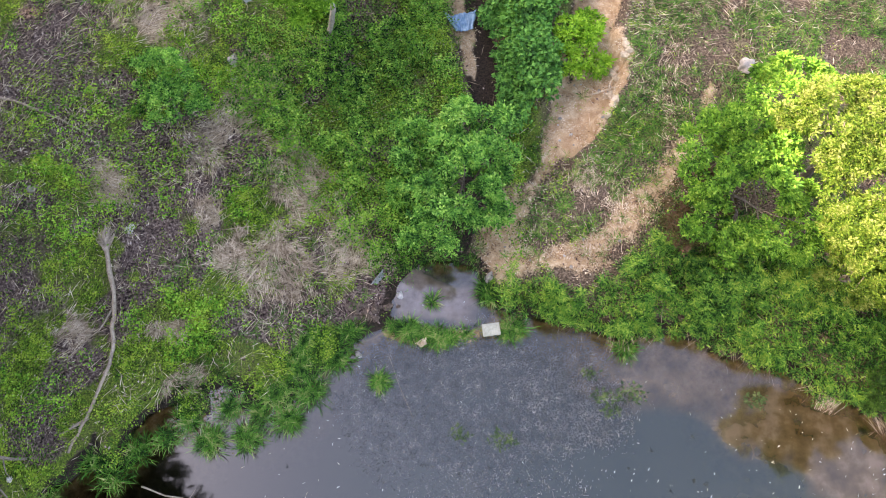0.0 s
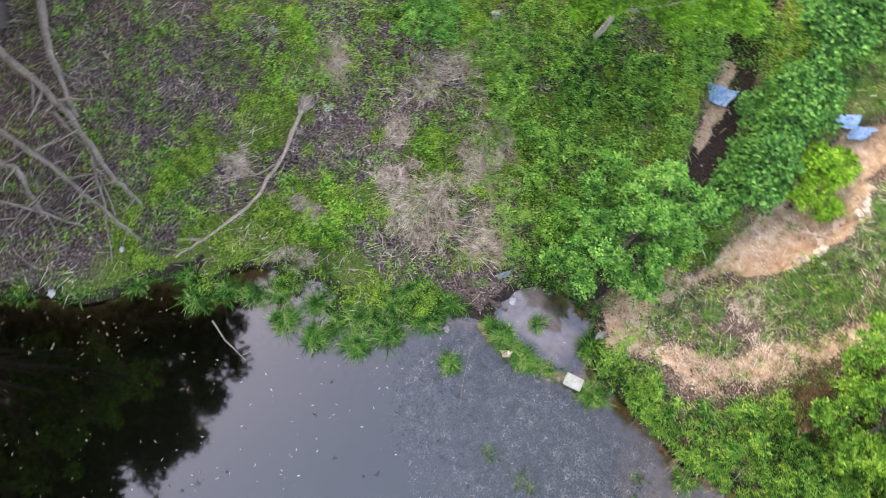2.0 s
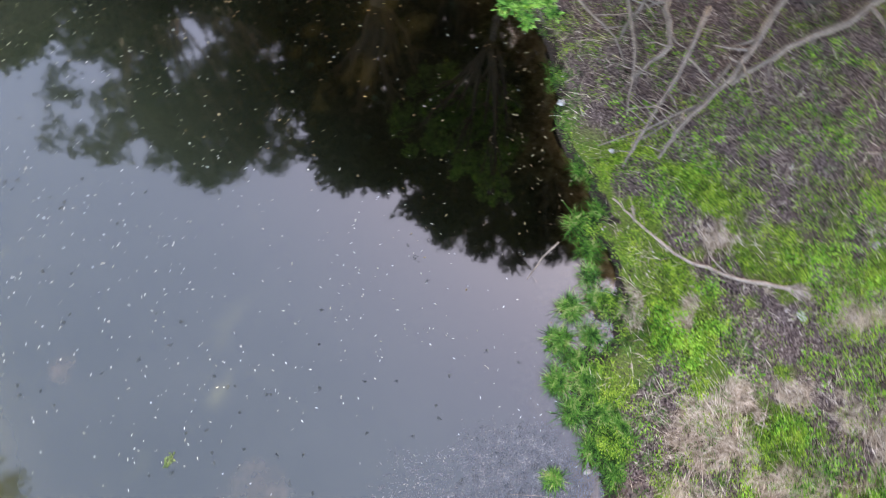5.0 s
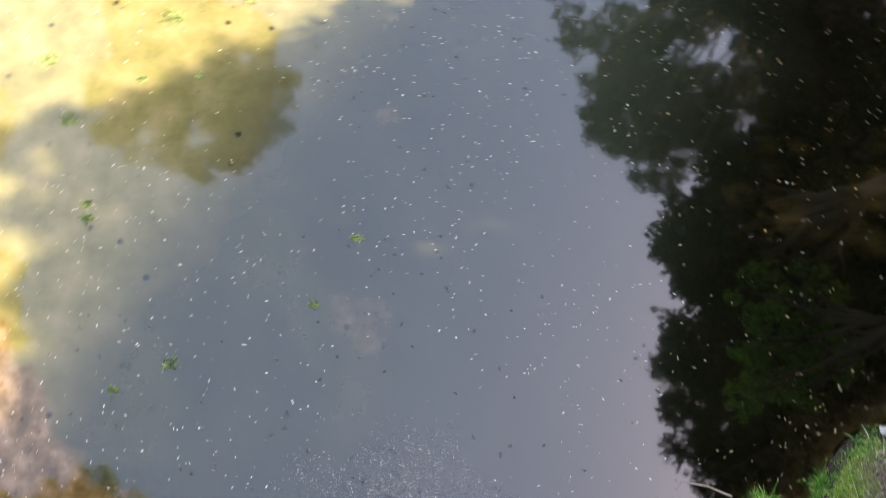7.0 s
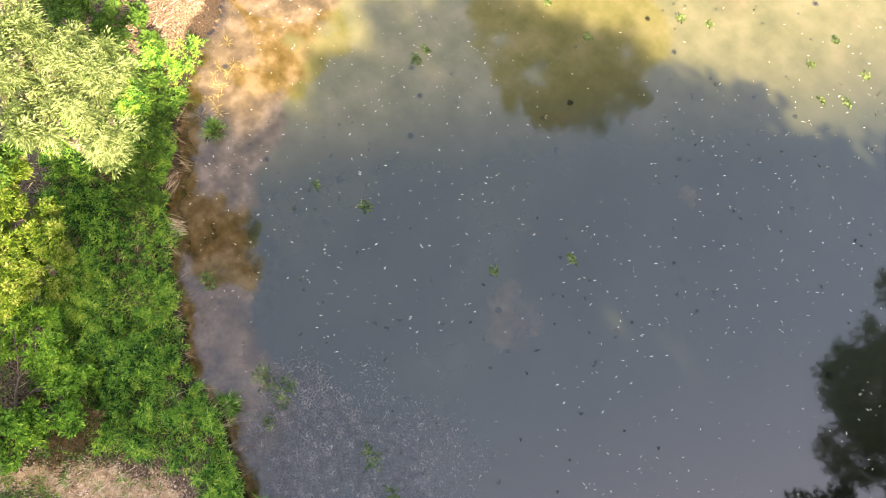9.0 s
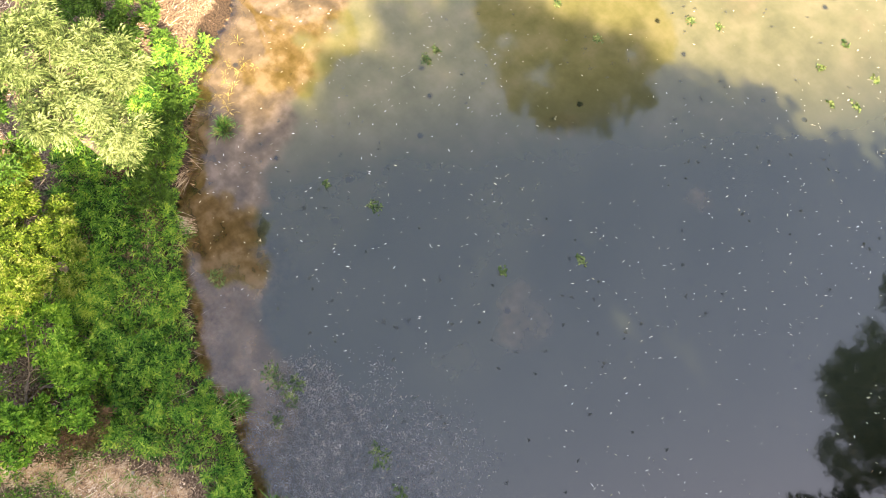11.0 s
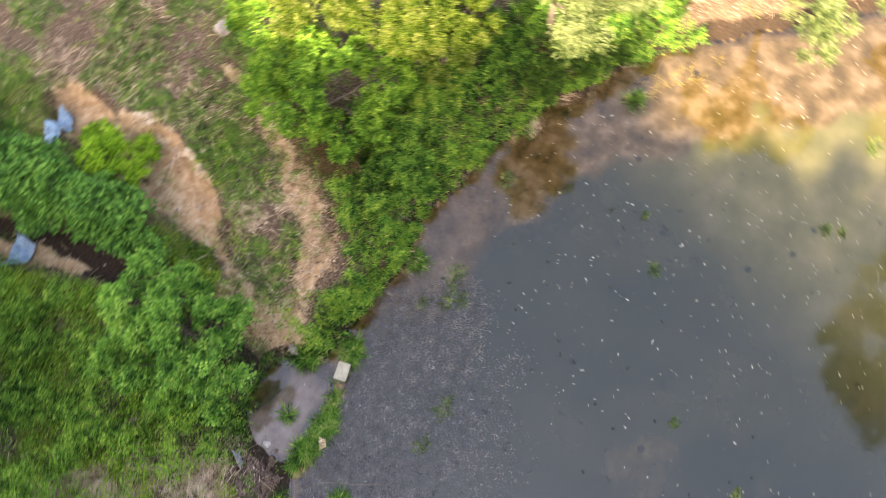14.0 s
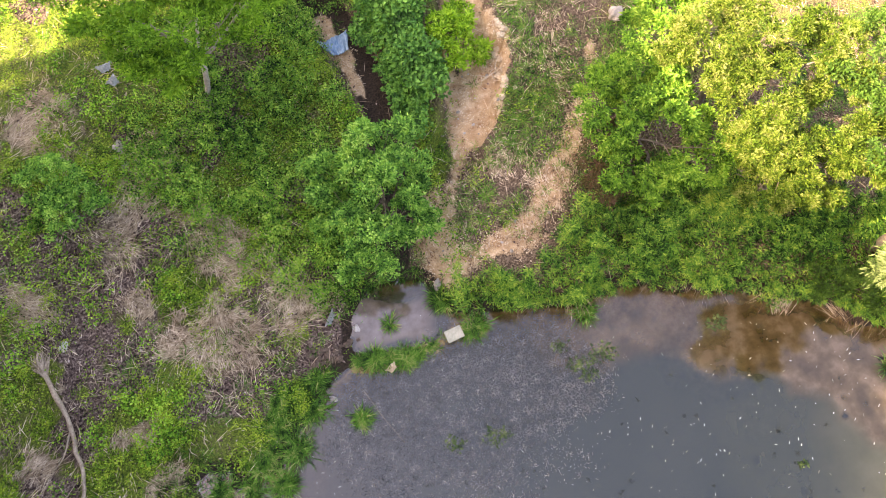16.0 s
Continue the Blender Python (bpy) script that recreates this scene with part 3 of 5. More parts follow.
def rosettes(x, y, z, leaves, spread, rise, length, width, up=0.5, jitter=0.4):
    """Small plants: leaves that fan out round a middle. Gives bases, ways, lengths and widths."""
    n = len(x)
    turn = (np.arange(leaves)[None] * 2.4 + rng.uniform(0, 6.28, (n, 1)) + rng.normal(0, 0.3, (n, leaves)))
    tilt = np.abs(rng.normal(up, jitter, (n, leaves)))
    size = rng.uniform(0.7, 1.3, (n, 1)) * rng.uniform(0.75, 1.2, (n, leaves))
    r = spread * rng.uniform(0.0, 1.0, (n, leaves)) * size
    base = np.stack([x[:, None] + np.cos(turn) * r, y[:, None] + np.sin(turn) * r, z[:, None] + rise * rng.uniform(0, 1, (n, leaves)) * size], -1)
    way = np.stack([np.cos(turn), np.sin(turn), tilt], -1)
    return base.reshape(-1, 3), way.reshape(-1, 3), (length * size).ravel(), (width * size).ravel()


# ---- woody plants ----
def lobes_to_sprays(lobes, count, seed, top=-0.25, knobs=10, girths=(0.18, 0.38)):
    """Tips and outward ways of leaf sprays over knobby masses that stand out from each lobe of a crown, with gaps between them."""
    local = np.random.default_rng(seed)
    size = np.array([l[3] * l[4] + l[4] * l[5] + l[3] * l[5] for l in lobes])
    pick = local.choice(len(lobes), count, p=size / size.sum())
    lob = np.array(lobes)[pick].copy()
    knob = unit(local.normal(0, 1, (len(lobes), knobs, 3)) + (0, 0, 0.35))
    girth = local.uniform(*girths, (len(lobes), knobs))
    which = local.integers(0, knobs, count)
    lob[:, :3] += knob[pick, which] * lob[:, 3:] * local.uniform(0.55, 0.98, (len(lobes), knobs))[pick, which][:, None]
    lob[:, 3:] *= girth[pick, which][:, None]
    way = unit(local.normal(0, 1, (count, 3)) + knob[pick, which] * 0.5)
    way[:, 2] = np.where(way[:, 2] < top, np.abs(way[:, 2]), way[:, 2])
    return lob[:, :3] + way * lob[:, 3:] * (0.55 + 0.6 * local.random(count) ** 0.5)[:, None], way


def crown_mesh(lobes, sprays, per_spray, length, width, spread, seed, flat=0.35, droop=0.15, top=-0.25):
    """Sprays of leaves that fan out round their twigs' tips."""
    global rng
    keep, rng = rng, np.random.default_rng(seed)
    middle, out = lobes_to_sprays(lobes, sprays, seed, top) if length > 0.2 else lobes_to_sprays(lobes, sprays, seed, top, 14, (0.15, 0.32))
    n = len(middle)
    fan = rng.normal(0, 1, (n, per_spray, 3)) * (1, 1, flat)
    twist = unit(unit(fan) + out[:, None] * 0.5 + np.array([0, 0, 0.2]))
    scale = rng.uniform(0.65, 1.3, (n, 1)) * rng.uniform(0.75, 1.2, (n, per_spray))
    base = middle[:, None] + twist * (spread * rng.uniform(0.0, 1.0, (n, per_spray)) ** 1.5 * scale)[..., None]
    me = leaf_mesh(base.reshape(-1, 3), twist.reshape(-1, 3), (length * scale).ravel(), (width * scale).ravel(), 0.3, droop)
    rng = keep
    return me


def woody(name, x, y, lobes, leaf, bark, trunk, clumps, per_clump, length, width, spread, seed, label, category, stems=1, flat=0.35, droop=0.15, group="", top=-0.25):
    """A tree or shrub: stems that fork into limbs towards the lobes of its crown, and the crown's leaves."""
    z = float(height(np.array([x]), np.array([y]))[0])
    root = thing(name, x, y, z, label, category, group)
    moved = [(l[0] - x, l[1] - y, l[2] - z, *l[3:]) for l in lobes]
    mean = np.mean([l[:3] for l in moved], 0)
    for s in range(stems):
        turn = s * 6.28 / stems + seed
        foot = np.array([math.cos(turn), math.sin(turn), 0]) * (0.0 if stems == 1 else trunk * 2.5)
        fork = foot * 2 + mean * (0.45, 0.45, 0.5)
        line = wander(foot - (0, 0, 0.15), fork, 6, trunk * 0.35, seed + s)
        part("trunk", joined([tube_arrays(line, np.linspace(trunk * 1.25, trunk * 0.75, 6), 8, 0.08, seed + s)]), bark, root)
        limbs = []
        for n, l in enumerate(moved):
            if n % stems == s:
                tip = np.array(l[:3]) + (0, 0, l[5] * 0.3)
                bough = wander(fork, tip, 6, trunk * 0.5, seed + 7 * n)
                limbs.append(tube_arrays(bough, np.linspace(trunk * 0.6, trunk * 0.12, 6), 6, 0.1, seed + n))
                for k in range(4):
                    local = np.random.default_rng(seed + 31 * n + k)
                    end = np.array(l[:3]) + unit(local.normal(0, 1, 3)) * np.array(l[3:]) * 0.8
                    limbs.append(tube_arrays(wander(bough[3], end, 5, trunk * 0.3, seed + k), np.linspace(trunk * 0.25, trunk * 0.06, 5), 5, 0.1, k))
        if limbs:
            part("limb", joined(limbs), bark, root)
    crown = part("crown", crown_mesh(moved, clumps, per_clump, length, width, spread, seed, flat, droop, top), leaf, root)
    return root


# ---- tall trees that shade the pond and stand in its mirror, some added unseen ----
def tall_tree(x, y, cx, cy, cz, r, seed, label, clumps=1100, leaf=0.26):
    local = np.random.default_rng(seed)
    lobes = [(cx, cy, cz, r * 0.72, r * 0.72, r * 0.75)]
    for k in range(11):
        a, e = k * 2.4, local.uniform(-0.5, 0.9)
        lobes.append((cx + math.cos(a) * r * 0.62 * math.cos(e), cy + math.sin(a) * r * 0.62 * math.cos(e), cz + r * 0.62 * math.sin(e),
                      r * local.uniform(0.3, 0.46), r * local.uniform(0.3, 0.46), r * local.uniform(0.28, 0.4)))
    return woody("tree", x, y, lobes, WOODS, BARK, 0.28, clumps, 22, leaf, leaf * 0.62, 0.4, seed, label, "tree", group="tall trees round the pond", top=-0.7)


tall_tree(-14.6, -4.6, -12.5, -4.1, 10.8, 5.5, 101, "tall leafy tree on the pond bank with overhanging boughs", 1900)
tall_tree(-14.5, -23.5, -12.1, -21.9, 18.0, 7.6, 102, "very tall leafy tree leaning over the far end of the pond", 2300)
# Trees labelled unseen are added out of view to cast shade.
tall_tree(-16.0, 3.6, -13.9, 4.2, 13.0, 5.2, 103, "unseen tall leafy tree added to shade the bank and pond", 1700)
tall_tree(-15.5, 9.6, -13.4, 9.9, 13.0, 5.0, 104, "unseen tall leafy tree added to shade the bank and pond", 1500)
tall_tree(-15.6, 0.4, -14.4, 0.4, 14.1, 4.0, 108, "unseen tall leafy tree added to shade the bank and pond", 1400)
tall_tree(-17.2, -0.6, -16.5, -0.6, 16.2, 3.4, 115, "unseen tall leafy tree added to shade the bank and pond", 1100)
tall_tree(-16.0, 3.4, -15.0, 4.4, 16.6, 2.8, 116, "unseen tall leafy tree added to shade the bank and pond", 800)
tall_tree(-16.2, 2.4, -15.2, 2.9, 18.6, 2.1, 121, "unseen tall leafy tree added to shade the bank and pond", 700)
tall_tree(-16.4, 7.6, -15.4, 7.6, 16.9, 2.4, 122, "unseen tall leafy tree added to shade the bank and pond", 700)
tall_tree(-10.2, -18.6, -9.4, -18.0, 6.0, 2.8, 128, "leafy understorey tree at the far end of the pond", 600)
tall_tree(-13.2, -16.2, -12.4, -15.8, 6.4, 3.0, 129, "leafy understorey tree at the far end of the pond", 650)
tall_tree(-7.2, -21.4, -6.6, -20.8, 6.0, 2.6, 137, "leafy understorey tree at the far end of the pond", 500)
tall_tree(-16.0, 14.2, -14.4, 13.8, 14.6, 4.4, 127, "unseen tall leafy tree added to shade the bank and pond", 1100)
# Two unseen crowns added overhead to dim the ground below them.
tall_tree(-14.0, 2.8, -11.2, 1.6, 9.8, 2.5, 126, "unseen leafy tree added to darken the fallen branches", 600)
tall_tree(-12.4, 9.8, -9.6, 8.6, 9.6, 2.7, 124, "unseen leafy tree added to shade the dark leaf litter", 700)
tall_tree(-16.0, 10.8, -15.2, 10.7, 17.6, 2.9, 118, "unseen tall leafy tree added to shade the bank and pond", 800)
# Unseen low crowns added against sun leaks and bright gaps in the mirror.
tall_tree(-15.0, -8.2, -14.4, -8.1, 8.0, 2.8, 120, "unseen leafy understorey tree added to darken the pond edge", 500)
tall_tree(-14.0, 7.2, -13.4, 7.3, 7.2, 2.7, 119, "unseen leafy understorey tree added to shade the littered bank", 500)
tall_tree(-14.4, -1.6, -14.8, -1.6, 6.6, 3.0, 110, "unseen leafy understorey tree added to darken the pond edge", 600)
tall_tree(-14.0, -11.6, -12.8, -11.3, 6.3, 3.6, 109, "leafy tree on the pond bank", 1300)
# Unseen back row, added to stop sun passing below the front crowns.
for n, (bx, by, bz, br) in enumerate([(-22.0, -15.0, 8.8, 5.0), (-21.5, -8.0, 8.8, 5.0), (-22.0, -1.0, 8.8, 5.0), (-22.5, 6.0, 8.8, 5.0), (-20.5, 8.8, 8.8, 4.8), (-17.6, 6.6, 8.4, 3.6), (-17.4, 2.4, 8.6, 3.6)]):
    tall_tree(bx, by, bx + 0.4, by, bz, br, 130 + n, "unseen leafy tree added behind the pond to block the sun", 620)
tall_tree(-11.8, -8.6, -9.2, -7.5, 7.0, 2.9, 111, "leafy tree leaning out over the pond", 700)
# Unseen low crowns, added to keep sky light off the western shore.
tall_tree(-13.0, 1.9, -12.8, 1.8, 6.6, 2.8, 113, "unseen leafy understorey tree added to darken the dead branches", 500)
tall_tree(-12.6, -3.4, -12.2, -3.0, 6.3, 2.6, 114, "unseen leafy understorey tree added to darken the shore", 500)
# Another unseen crown, added against sun leaking onto the west bank.
tall_tree(-19.6, 1.0, -19.4, 1.0, 5.6, 3.0, 112, "unseen leafy understorey tree added to block the sun", 400)
tall_tree(15.0, -18.8, 12.4, -16.6, 14.0, 4.9, 105, "tall leafy tree on the far bank", 1900, 0.205)
tall_tree(18.2, -10.0, 17.4, -10.2, 6.0, 2.8, 106, "leafy tree on the far bank", 700)
woody("tree", -11.6, -4.6, [(-7.75, -4.05, 4.0, 0.75, 0.6, 0.4), (-8.7, -3.7, 4.2, 0.9, 0.75, 0.5), (-7.1, -2.6, 3.75, 0.4, 0.45, 0.28), (-7.7, -3.0, 3.9, 0.6, 0.42, 0.3), (-8.7, -2.95, 4.1, 0.65, 0.42, 0.32), (-9.7, -3.6, 4.5, 0.9, 0.8, 0.5), (-8.6, -4.8, 4.4, 1.0, 0.9, 0.6), (-10.0, -4.6, 4.8, 1.2, 1.2, 0.8), (-8.1, -5.4, 4.2, 0.8, 0.7, 0.5), (-9.4, -5.6, 4.6, 1.1, 0.9, 0.7)], SHRUB, BARK, 0.12, 1800, 16, 0.085, 0.045, 0.09, 107, "leafy bank tree leaning low over the dark water", "tree")

# ---- shrubs and small trees of the bank ----
woody("shrub", 0.2, 4.7, [(0.05, 4.0, 1.35, 0.75, 0.62, 0.75), (0.35, 4.9, 1.75, 0.85, 0.8, 0.8), (0.45, 5.7, 1.6, 0.75, 0.6, 0.7), (-0.45, 4.9, 1.25, 0.6, 0.7, 0.6), (0.85, 4.6, 1.2, 0.5, 0.6, 0.5), (0.75, 5.25, 1.3, 0.5, 0.5, 0.5), (-0.3, 5.7, 1.2, 0.6, 0.5, 0.5)],
      SHRUB, BARK, 0.05, 2200, 20, 0.055, 0.028, 0.075, 111, "bushy green shrub leaning over the little stream", "shrub", 4)
woody("shrub", -5.3, 6.6, [(-5.5, 7.2, 1.0, 0.6, 0.55, 0.45), (-5.3, 6.5, 1.0, 0.55, 0.5, 0.45), (-5.8, 6.8, 0.7, 0.45, 0.4, 0.3), (-4.95, 6.9, 0.8, 0.4, 0.4, 0.35)],
      SHRUB, BARK, 0.03, 700, 18, 0.05, 0.026, 0.07, 112, "small dark green shrub among straw and litter", "shrub", 3)
woody("tree", -2.39, 8.08, [(-2.3, 8.3, 3.0, 1.1, 0.9, 0.5), (-1.1, 8.3, 3.0, 0.8, 0.7, 0.4), (-3.1, 9.0, 3.1, 1.0, 0.9, 0.5), (-1.5, 9.4, 3.5, 1.2, 0.9, 0.6), (-0.4, 8.7, 2.9, 0.6, 0.5, 0.35), (-2.6, 7.6, 2.7, 0.6, 0.5, 0.3)],
      YOUNG, PALE_BARK, 0.065, 3000, 16, 0.07, 0.026, 0.12, 113, "feathery light green young tree with a pale trunk", "tree", flat=0.2)
woody("shrub", 2.62, 8.0, [(2.55, 8.0, 1.1, 0.42, 0.46, 0.35), (2.8, 8.3, 1.0, 0.3, 0.3, 0.25), (2.4, 7.6, 0.9, 0.35, 0.35, 0.25), (3.05, 7.75, 0.6, 0.26, 0.34, 0.18), (2.95, 8.6, 0.7, 0.25, 0.25, 0.18)],
      LIME, BARK, 0.02, 340, 14, 0.09, 0.04, 0.09, 114, "lime green sapling on the eroded clay scar", "sapling", 2)
woody("tree", 5.0, 5.4, [(4.75, 5.0, 1.9, 0.75, 0.8, 0.6), (5.35, 5.75, 2.0, 0.85, 0.8, 0.6), (5.35, 4.65, 2.1, 0.8, 0.7, 0.6), (4.65, 4.15, 1.4, 0.65, 0.55, 0.45), (5.75, 3.85, 1.8, 0.65, 0.55, 0.5), (6.1, 6.2, 2.1, 0.75, 0.7, 0.6), (5.2, 3.6, 1.3, 0.5, 0.45, 0.4)],
      BANK_TREE, BARK, 0.06, 2500, 17, 0.066, 0.032, 0.07, 115, "dense green bank tree at the edge of the path", "tree", 3)
woody("tree", 7.0, 5.2, [(6.4, 5.25, 2.8, 0.85, 0.8, 0.55), (6.8, 4.3, 2.85, 0.9, 0.8, 0.55), (7.5, 5.35, 2.9, 1.0, 0.9, 0.6), (8.1, 4.45, 2.9, 0.95, 0.9, 0.6)],
      ACACIA, BARK, 0.08, 3300, 17, 0.052, 0.022, 0.06, 116, "yellow-green tree with a sunlit crown", "tree", 2)
woody("tree", 7.3, 3.5, [(6.25, 2.85, 2.6, 0.65, 0.5, 0.42), (6.85, 2.85, 2.75, 0.8, 0.62, 0.5), (6.7, 3.55, 2.8, 0.8, 0.75, 0.5), (7.6, 2.85, 2.75, 0.85, 0.75, 0.5)],
      ACACIA, BARK, 0.08, 2900, 17, 0.052, 0.022, 0.06, 117, "bright bank tree leaning towards the pond", "tree", 2)
woody("willow", 8.9, 1.4, [(7.75, 0.75, 3.8, 0.7, 0.5, 0.4), (7.1, 0.75, 3.6, 0.5, 0.42, 0.32), (8.1, 0.3, 3.7, 0.55, 0.42, 0.35), (8.6, 1.25, 4.0, 0.75, 0.55, 0.45), (9.1, 0.75, 3.8, 0.65, 0.5, 0.4), (7.7, 1.45, 3.9, 0.5, 0.45, 0.4)],
      WILLOW, BARK, 0.08, 2000, 18, 0.075, 0.018, 0.16, 118, "silvery sunlit willow over the brown shallows", "willow", 2, droop=0.4)
woody("shrub", 8.6, 3.2, [(8.3, 2.6, 3.2, 0.9, 0.8, 0.7), (9.2, 3.2, 3.4, 1.0, 0.9, 0.8), (8.6, 4.0, 3.4, 0.9, 0.9, 0.7), (9.8, 2.2, 3.2, 0.9, 0.8, 0.7)],
      DIMMED_HERB, BARK, 0.07, 1300, 16, 0.07, 0.032, 0.07, 119, "green bank tree behind the willow", "tree", 2)
woody("tree", 12.6, -2.4, [(10.3, -2.9, 2.3, 0.75, 0.6, 0.4), (9.85, -3.1, 1.9, 0.45, 0.4, 0.3), (11.0, -3.5, 2.8, 0.8, 0.7, 0.5), (11.4, -2.6, 3.2, 0.8, 0.7, 0.5), (11.9, -3.6, 3.6, 0.8, 0.8, 0.5), (10.9, -4.4, 2.6, 0.7, 0.6, 0.4)],
      WILLOW, BARK, 0.09, 1500, 16, 0.08, 0.026, 0.11, 123, "pale sunlit tree leaning out over the shallows", "tree", droop=0.3)
woody("shrub", 10.9, 0.2, [(10.6, -0.2, 1.1, 0.7, 0.6, 0.6), (11.4, -0.4, 1.2, 0.7, 0.7, 0.6), (11.2, 0.7, 1.3, 0.9, 0.8, 0.7), (12.2, 0.2, 1.3, 0.8, 0.8, 0.6)],
      DIMMED_HERB, BARK, 0.04, 1000, 15, 0.075, 0.034, 0.07, 120, "green waterside shrub on the sunny shore", "shrub", 3)
woody("shrub", 8.3, 0.85, [(7.6, 1.25, 0.75, 0.4, 0.35, 0.35), (8.1, 0.95, 0.8, 0.4, 0.35, 0.35), (8.6, 0.55, 0.8, 0.4, 0.35, 0.35), (9.1, 0.15, 0.75, 0.4, 0.35, 0.3), (8.9, 0.8, 0.9, 0.5, 0.5, 0.4), (9.6, -0.1, 0.75, 0.4, 0.35, 0.3)],
      DIMMED_HERB, BARK, 0.025, 900, 15, 0.08, 0.026, 0.06, 122, "low dark green waterside bush under the willow", "shrub", 3)
woody("shrub", 4.75, 5.0, [(4.7, 5.0, 1.3, 0.4, 0.4, 0.3), (5.0, 4.6, 1.2, 0.35, 0.3, 0.25)],
      RUST, BARK, 0.02, 260, 16, 0.05, 0.025, 0.08, 121, "rusty brown half-dead shrub beside the path", "shrub", 3)
woody("shrub", 4.35, 4.0, [(4.35, 3.95, 1.35, 0.4, 0.35, 0.25), (4.1, 4.3, 1.2, 0.3, 0.3, 0.2)],
      RUST, BARK, 0.02, 200, 16, 0.05, 0.025, 0.08, 125, "rusty brown half-dead shrub on the bank", "shrub", 3)

# ---- ground plants: uncounted, so one object of each kind ----
def stuff(name, me, material, label, category):
    return tagged(part(name, me, material), label, category, kind="stuff")


LOG = np.array([(-6.36, 3.85), (-6.12, 2.95), (-6.0, 2.1), (-6.05, 1.5), (-6.28, 0.7), (-6.55, 0.1)])


def on_ground(x, y):
    return height(x, y)


x, y = scattered(215000, -15, -6, 15, 15, lambda x, y: (1 - 0.6 * smooth(9.5, 12.0, np.hypot(x, y))) * (1 - 0.8 * smooth(6.6, 7.6, x) * smooth(4.0, 2.5, y)) * (1 - 0.7 * lush_zone(x, y)) * (0.04 + 0.96 * smooth(0.42, 0.53, fractal(x, y, 2.3, 53, 3))) * (1 - 0.8 * smooth(0.3, 0.15, from_line(x, y, LOG))) * cover_zone(x, y) * in_view(x, y) * (1 - 0.93 * smooth(1.0, 2.5, x)))
b, w, l, s = rosettes(x, y, on_ground(x, y) + 0.1 * smooth(0.43, 0.62, fractal(x, y, 2.3, 53, 3)), 10, 0.1, 0.05, 0.034, 0.026, 0.3, 0.4)
stuff("ground_cover", leaf_mesh(b, w, l, s), LOW_COVER, "low yellow-green leafy weeds covering the bank", "weeds")
x, y = scattered(26000, -12, -2, 1.5, 12, lambda x, y: smooth(0.53, 0.6, fractal(x, y, 1.5, 59, 3)) * cover_zone(x, y) * (1 - 0.6 * lush_zone(x, y)) * smooth(0.5, 1.0, shore_distance(x, y)))
b, w, l, s = rosettes(x, y, on_ground(x, y) + 0.14 * smooth(0.53, 0.68, fractal(x, y, 1.5, 59, 3)), 9, 0.09, 0.1, 0.045, 0.036, 0.25, 0.4)
stuff("broad_weeds", leaf_mesh(b, w, l, s, 0.15, 0.2), BROAD_LEAF, "bright green broad-leaved weeds growing in patches", "weeds")
x, y = scattered(44000, -6, 3, 3, 12, lambda x, y: lush_zone(x, y) * (0.15 + 0.85 * smooth(0.38, 0.54, fractal(x, y, 2.4, 57, 4))) * (1 - bare_zone(x, y)) * np.maximum(smooth(0.25, 0.38, from_line(x, y, DITCH)), smooth(9.5, 10.0, y)))
b, w, l, s = rosettes(x, y, on_ground(x, y) + 0.32 * smooth(0.38, 0.62, fractal(x, y, 2.4, 57, 4)) - 0.02, 9, 0.12, 0.16, 0.046, 0.027, 0.4, 0.6)
stuff("undergrowth", leaf_mesh(b, w, l, s), COVER, "thick dark green creeping undergrowth", "undergrowth")

x, y = scattered(30000, 0.6, 5.6, 2.6, 12, lambda x, y: brush(x, y, [(1.4, 6.5), (1.5, 7.0), (1.58, 8.0), (1.66, 9.5), (1.4, 12)], 0.5, 0.3))
mound = on_ground(x, y) + 0.25 + 0.35 * fractal(x, y, 2.0, 61, 3)
b, w, l, s = rosettes(x[:5200], y[:5200], mound[:5200], 5, 0.07, 0.2, 0.075, 0.062, 0.25)
stuff("vine_mat", leaf_mesh(b, w, l, s, 0.15, 0.3), VINE, "mat of broad dark vine leaves over the stream bank", "vines")


def bank_zone(x, y):
    d = shore_distance(x, y)
    east = smooth(0.9, 1.6, x) * smooth(-0.15, 0.05, d) * smooth(0.7 + 1.7 * smooth(2.2, 4.5, x), 0.35 + 1.1 * smooth(2.2, 4.5, x), d)
    return east * (1 - 0.85 * bare_zone(x, y)) * in_view(x, y) * (1 - 0.25 * smooth(7.3, 8.0, x))


x, y = scattered(105000, 0.8, -4, 10.5, 6, lambda x, y: bank_zone(x, y) * (0.2 + 0.7 * smooth(0.39, 0.55, fractal(x, y, 2.6, 73, 3))))
b, w, l, s = rosettes(x, y, on_ground(x, y) + 0.03 + 0.45 * smooth(0.38, 0.64, fractal(x, y, 2.6, 73, 3)) + 0.25 * rng.random(len(x)) ** 2, 11, 0.03, 0.1, 0.082, 0.017, 0.25, 0.35)
stuff("bank_herbs", leaf_mesh(b, w, l, s, 0.2, 0.25), HERB, "tall narrow-leaved green herbs crowding the waterside", "herbs")

x, y = scattered(9000, 1.2, -1.5, 9.5, 3.2, lambda x, y: smooth(-0.12, -0.02, shore_distance(x, y)) * smooth(0.2, 0.08, shore_distance(x, y)) * smooth(0.42, 0.58, fractal(x, y, 1.8, 76, 3)))
n = len(x)
out = np.stack([shore_distance(x - 0.05, y) - shore_distance(x + 0.05, y), shore_distance(x, y - 0.05) - shore_distance(x, y + 0.05), 0 * x], 1)
way = unit(out) * 0.9 + rng.normal(0, 0.5, (n, 3)) * (1, 1, 0.4) - (0, 0, 0.1)
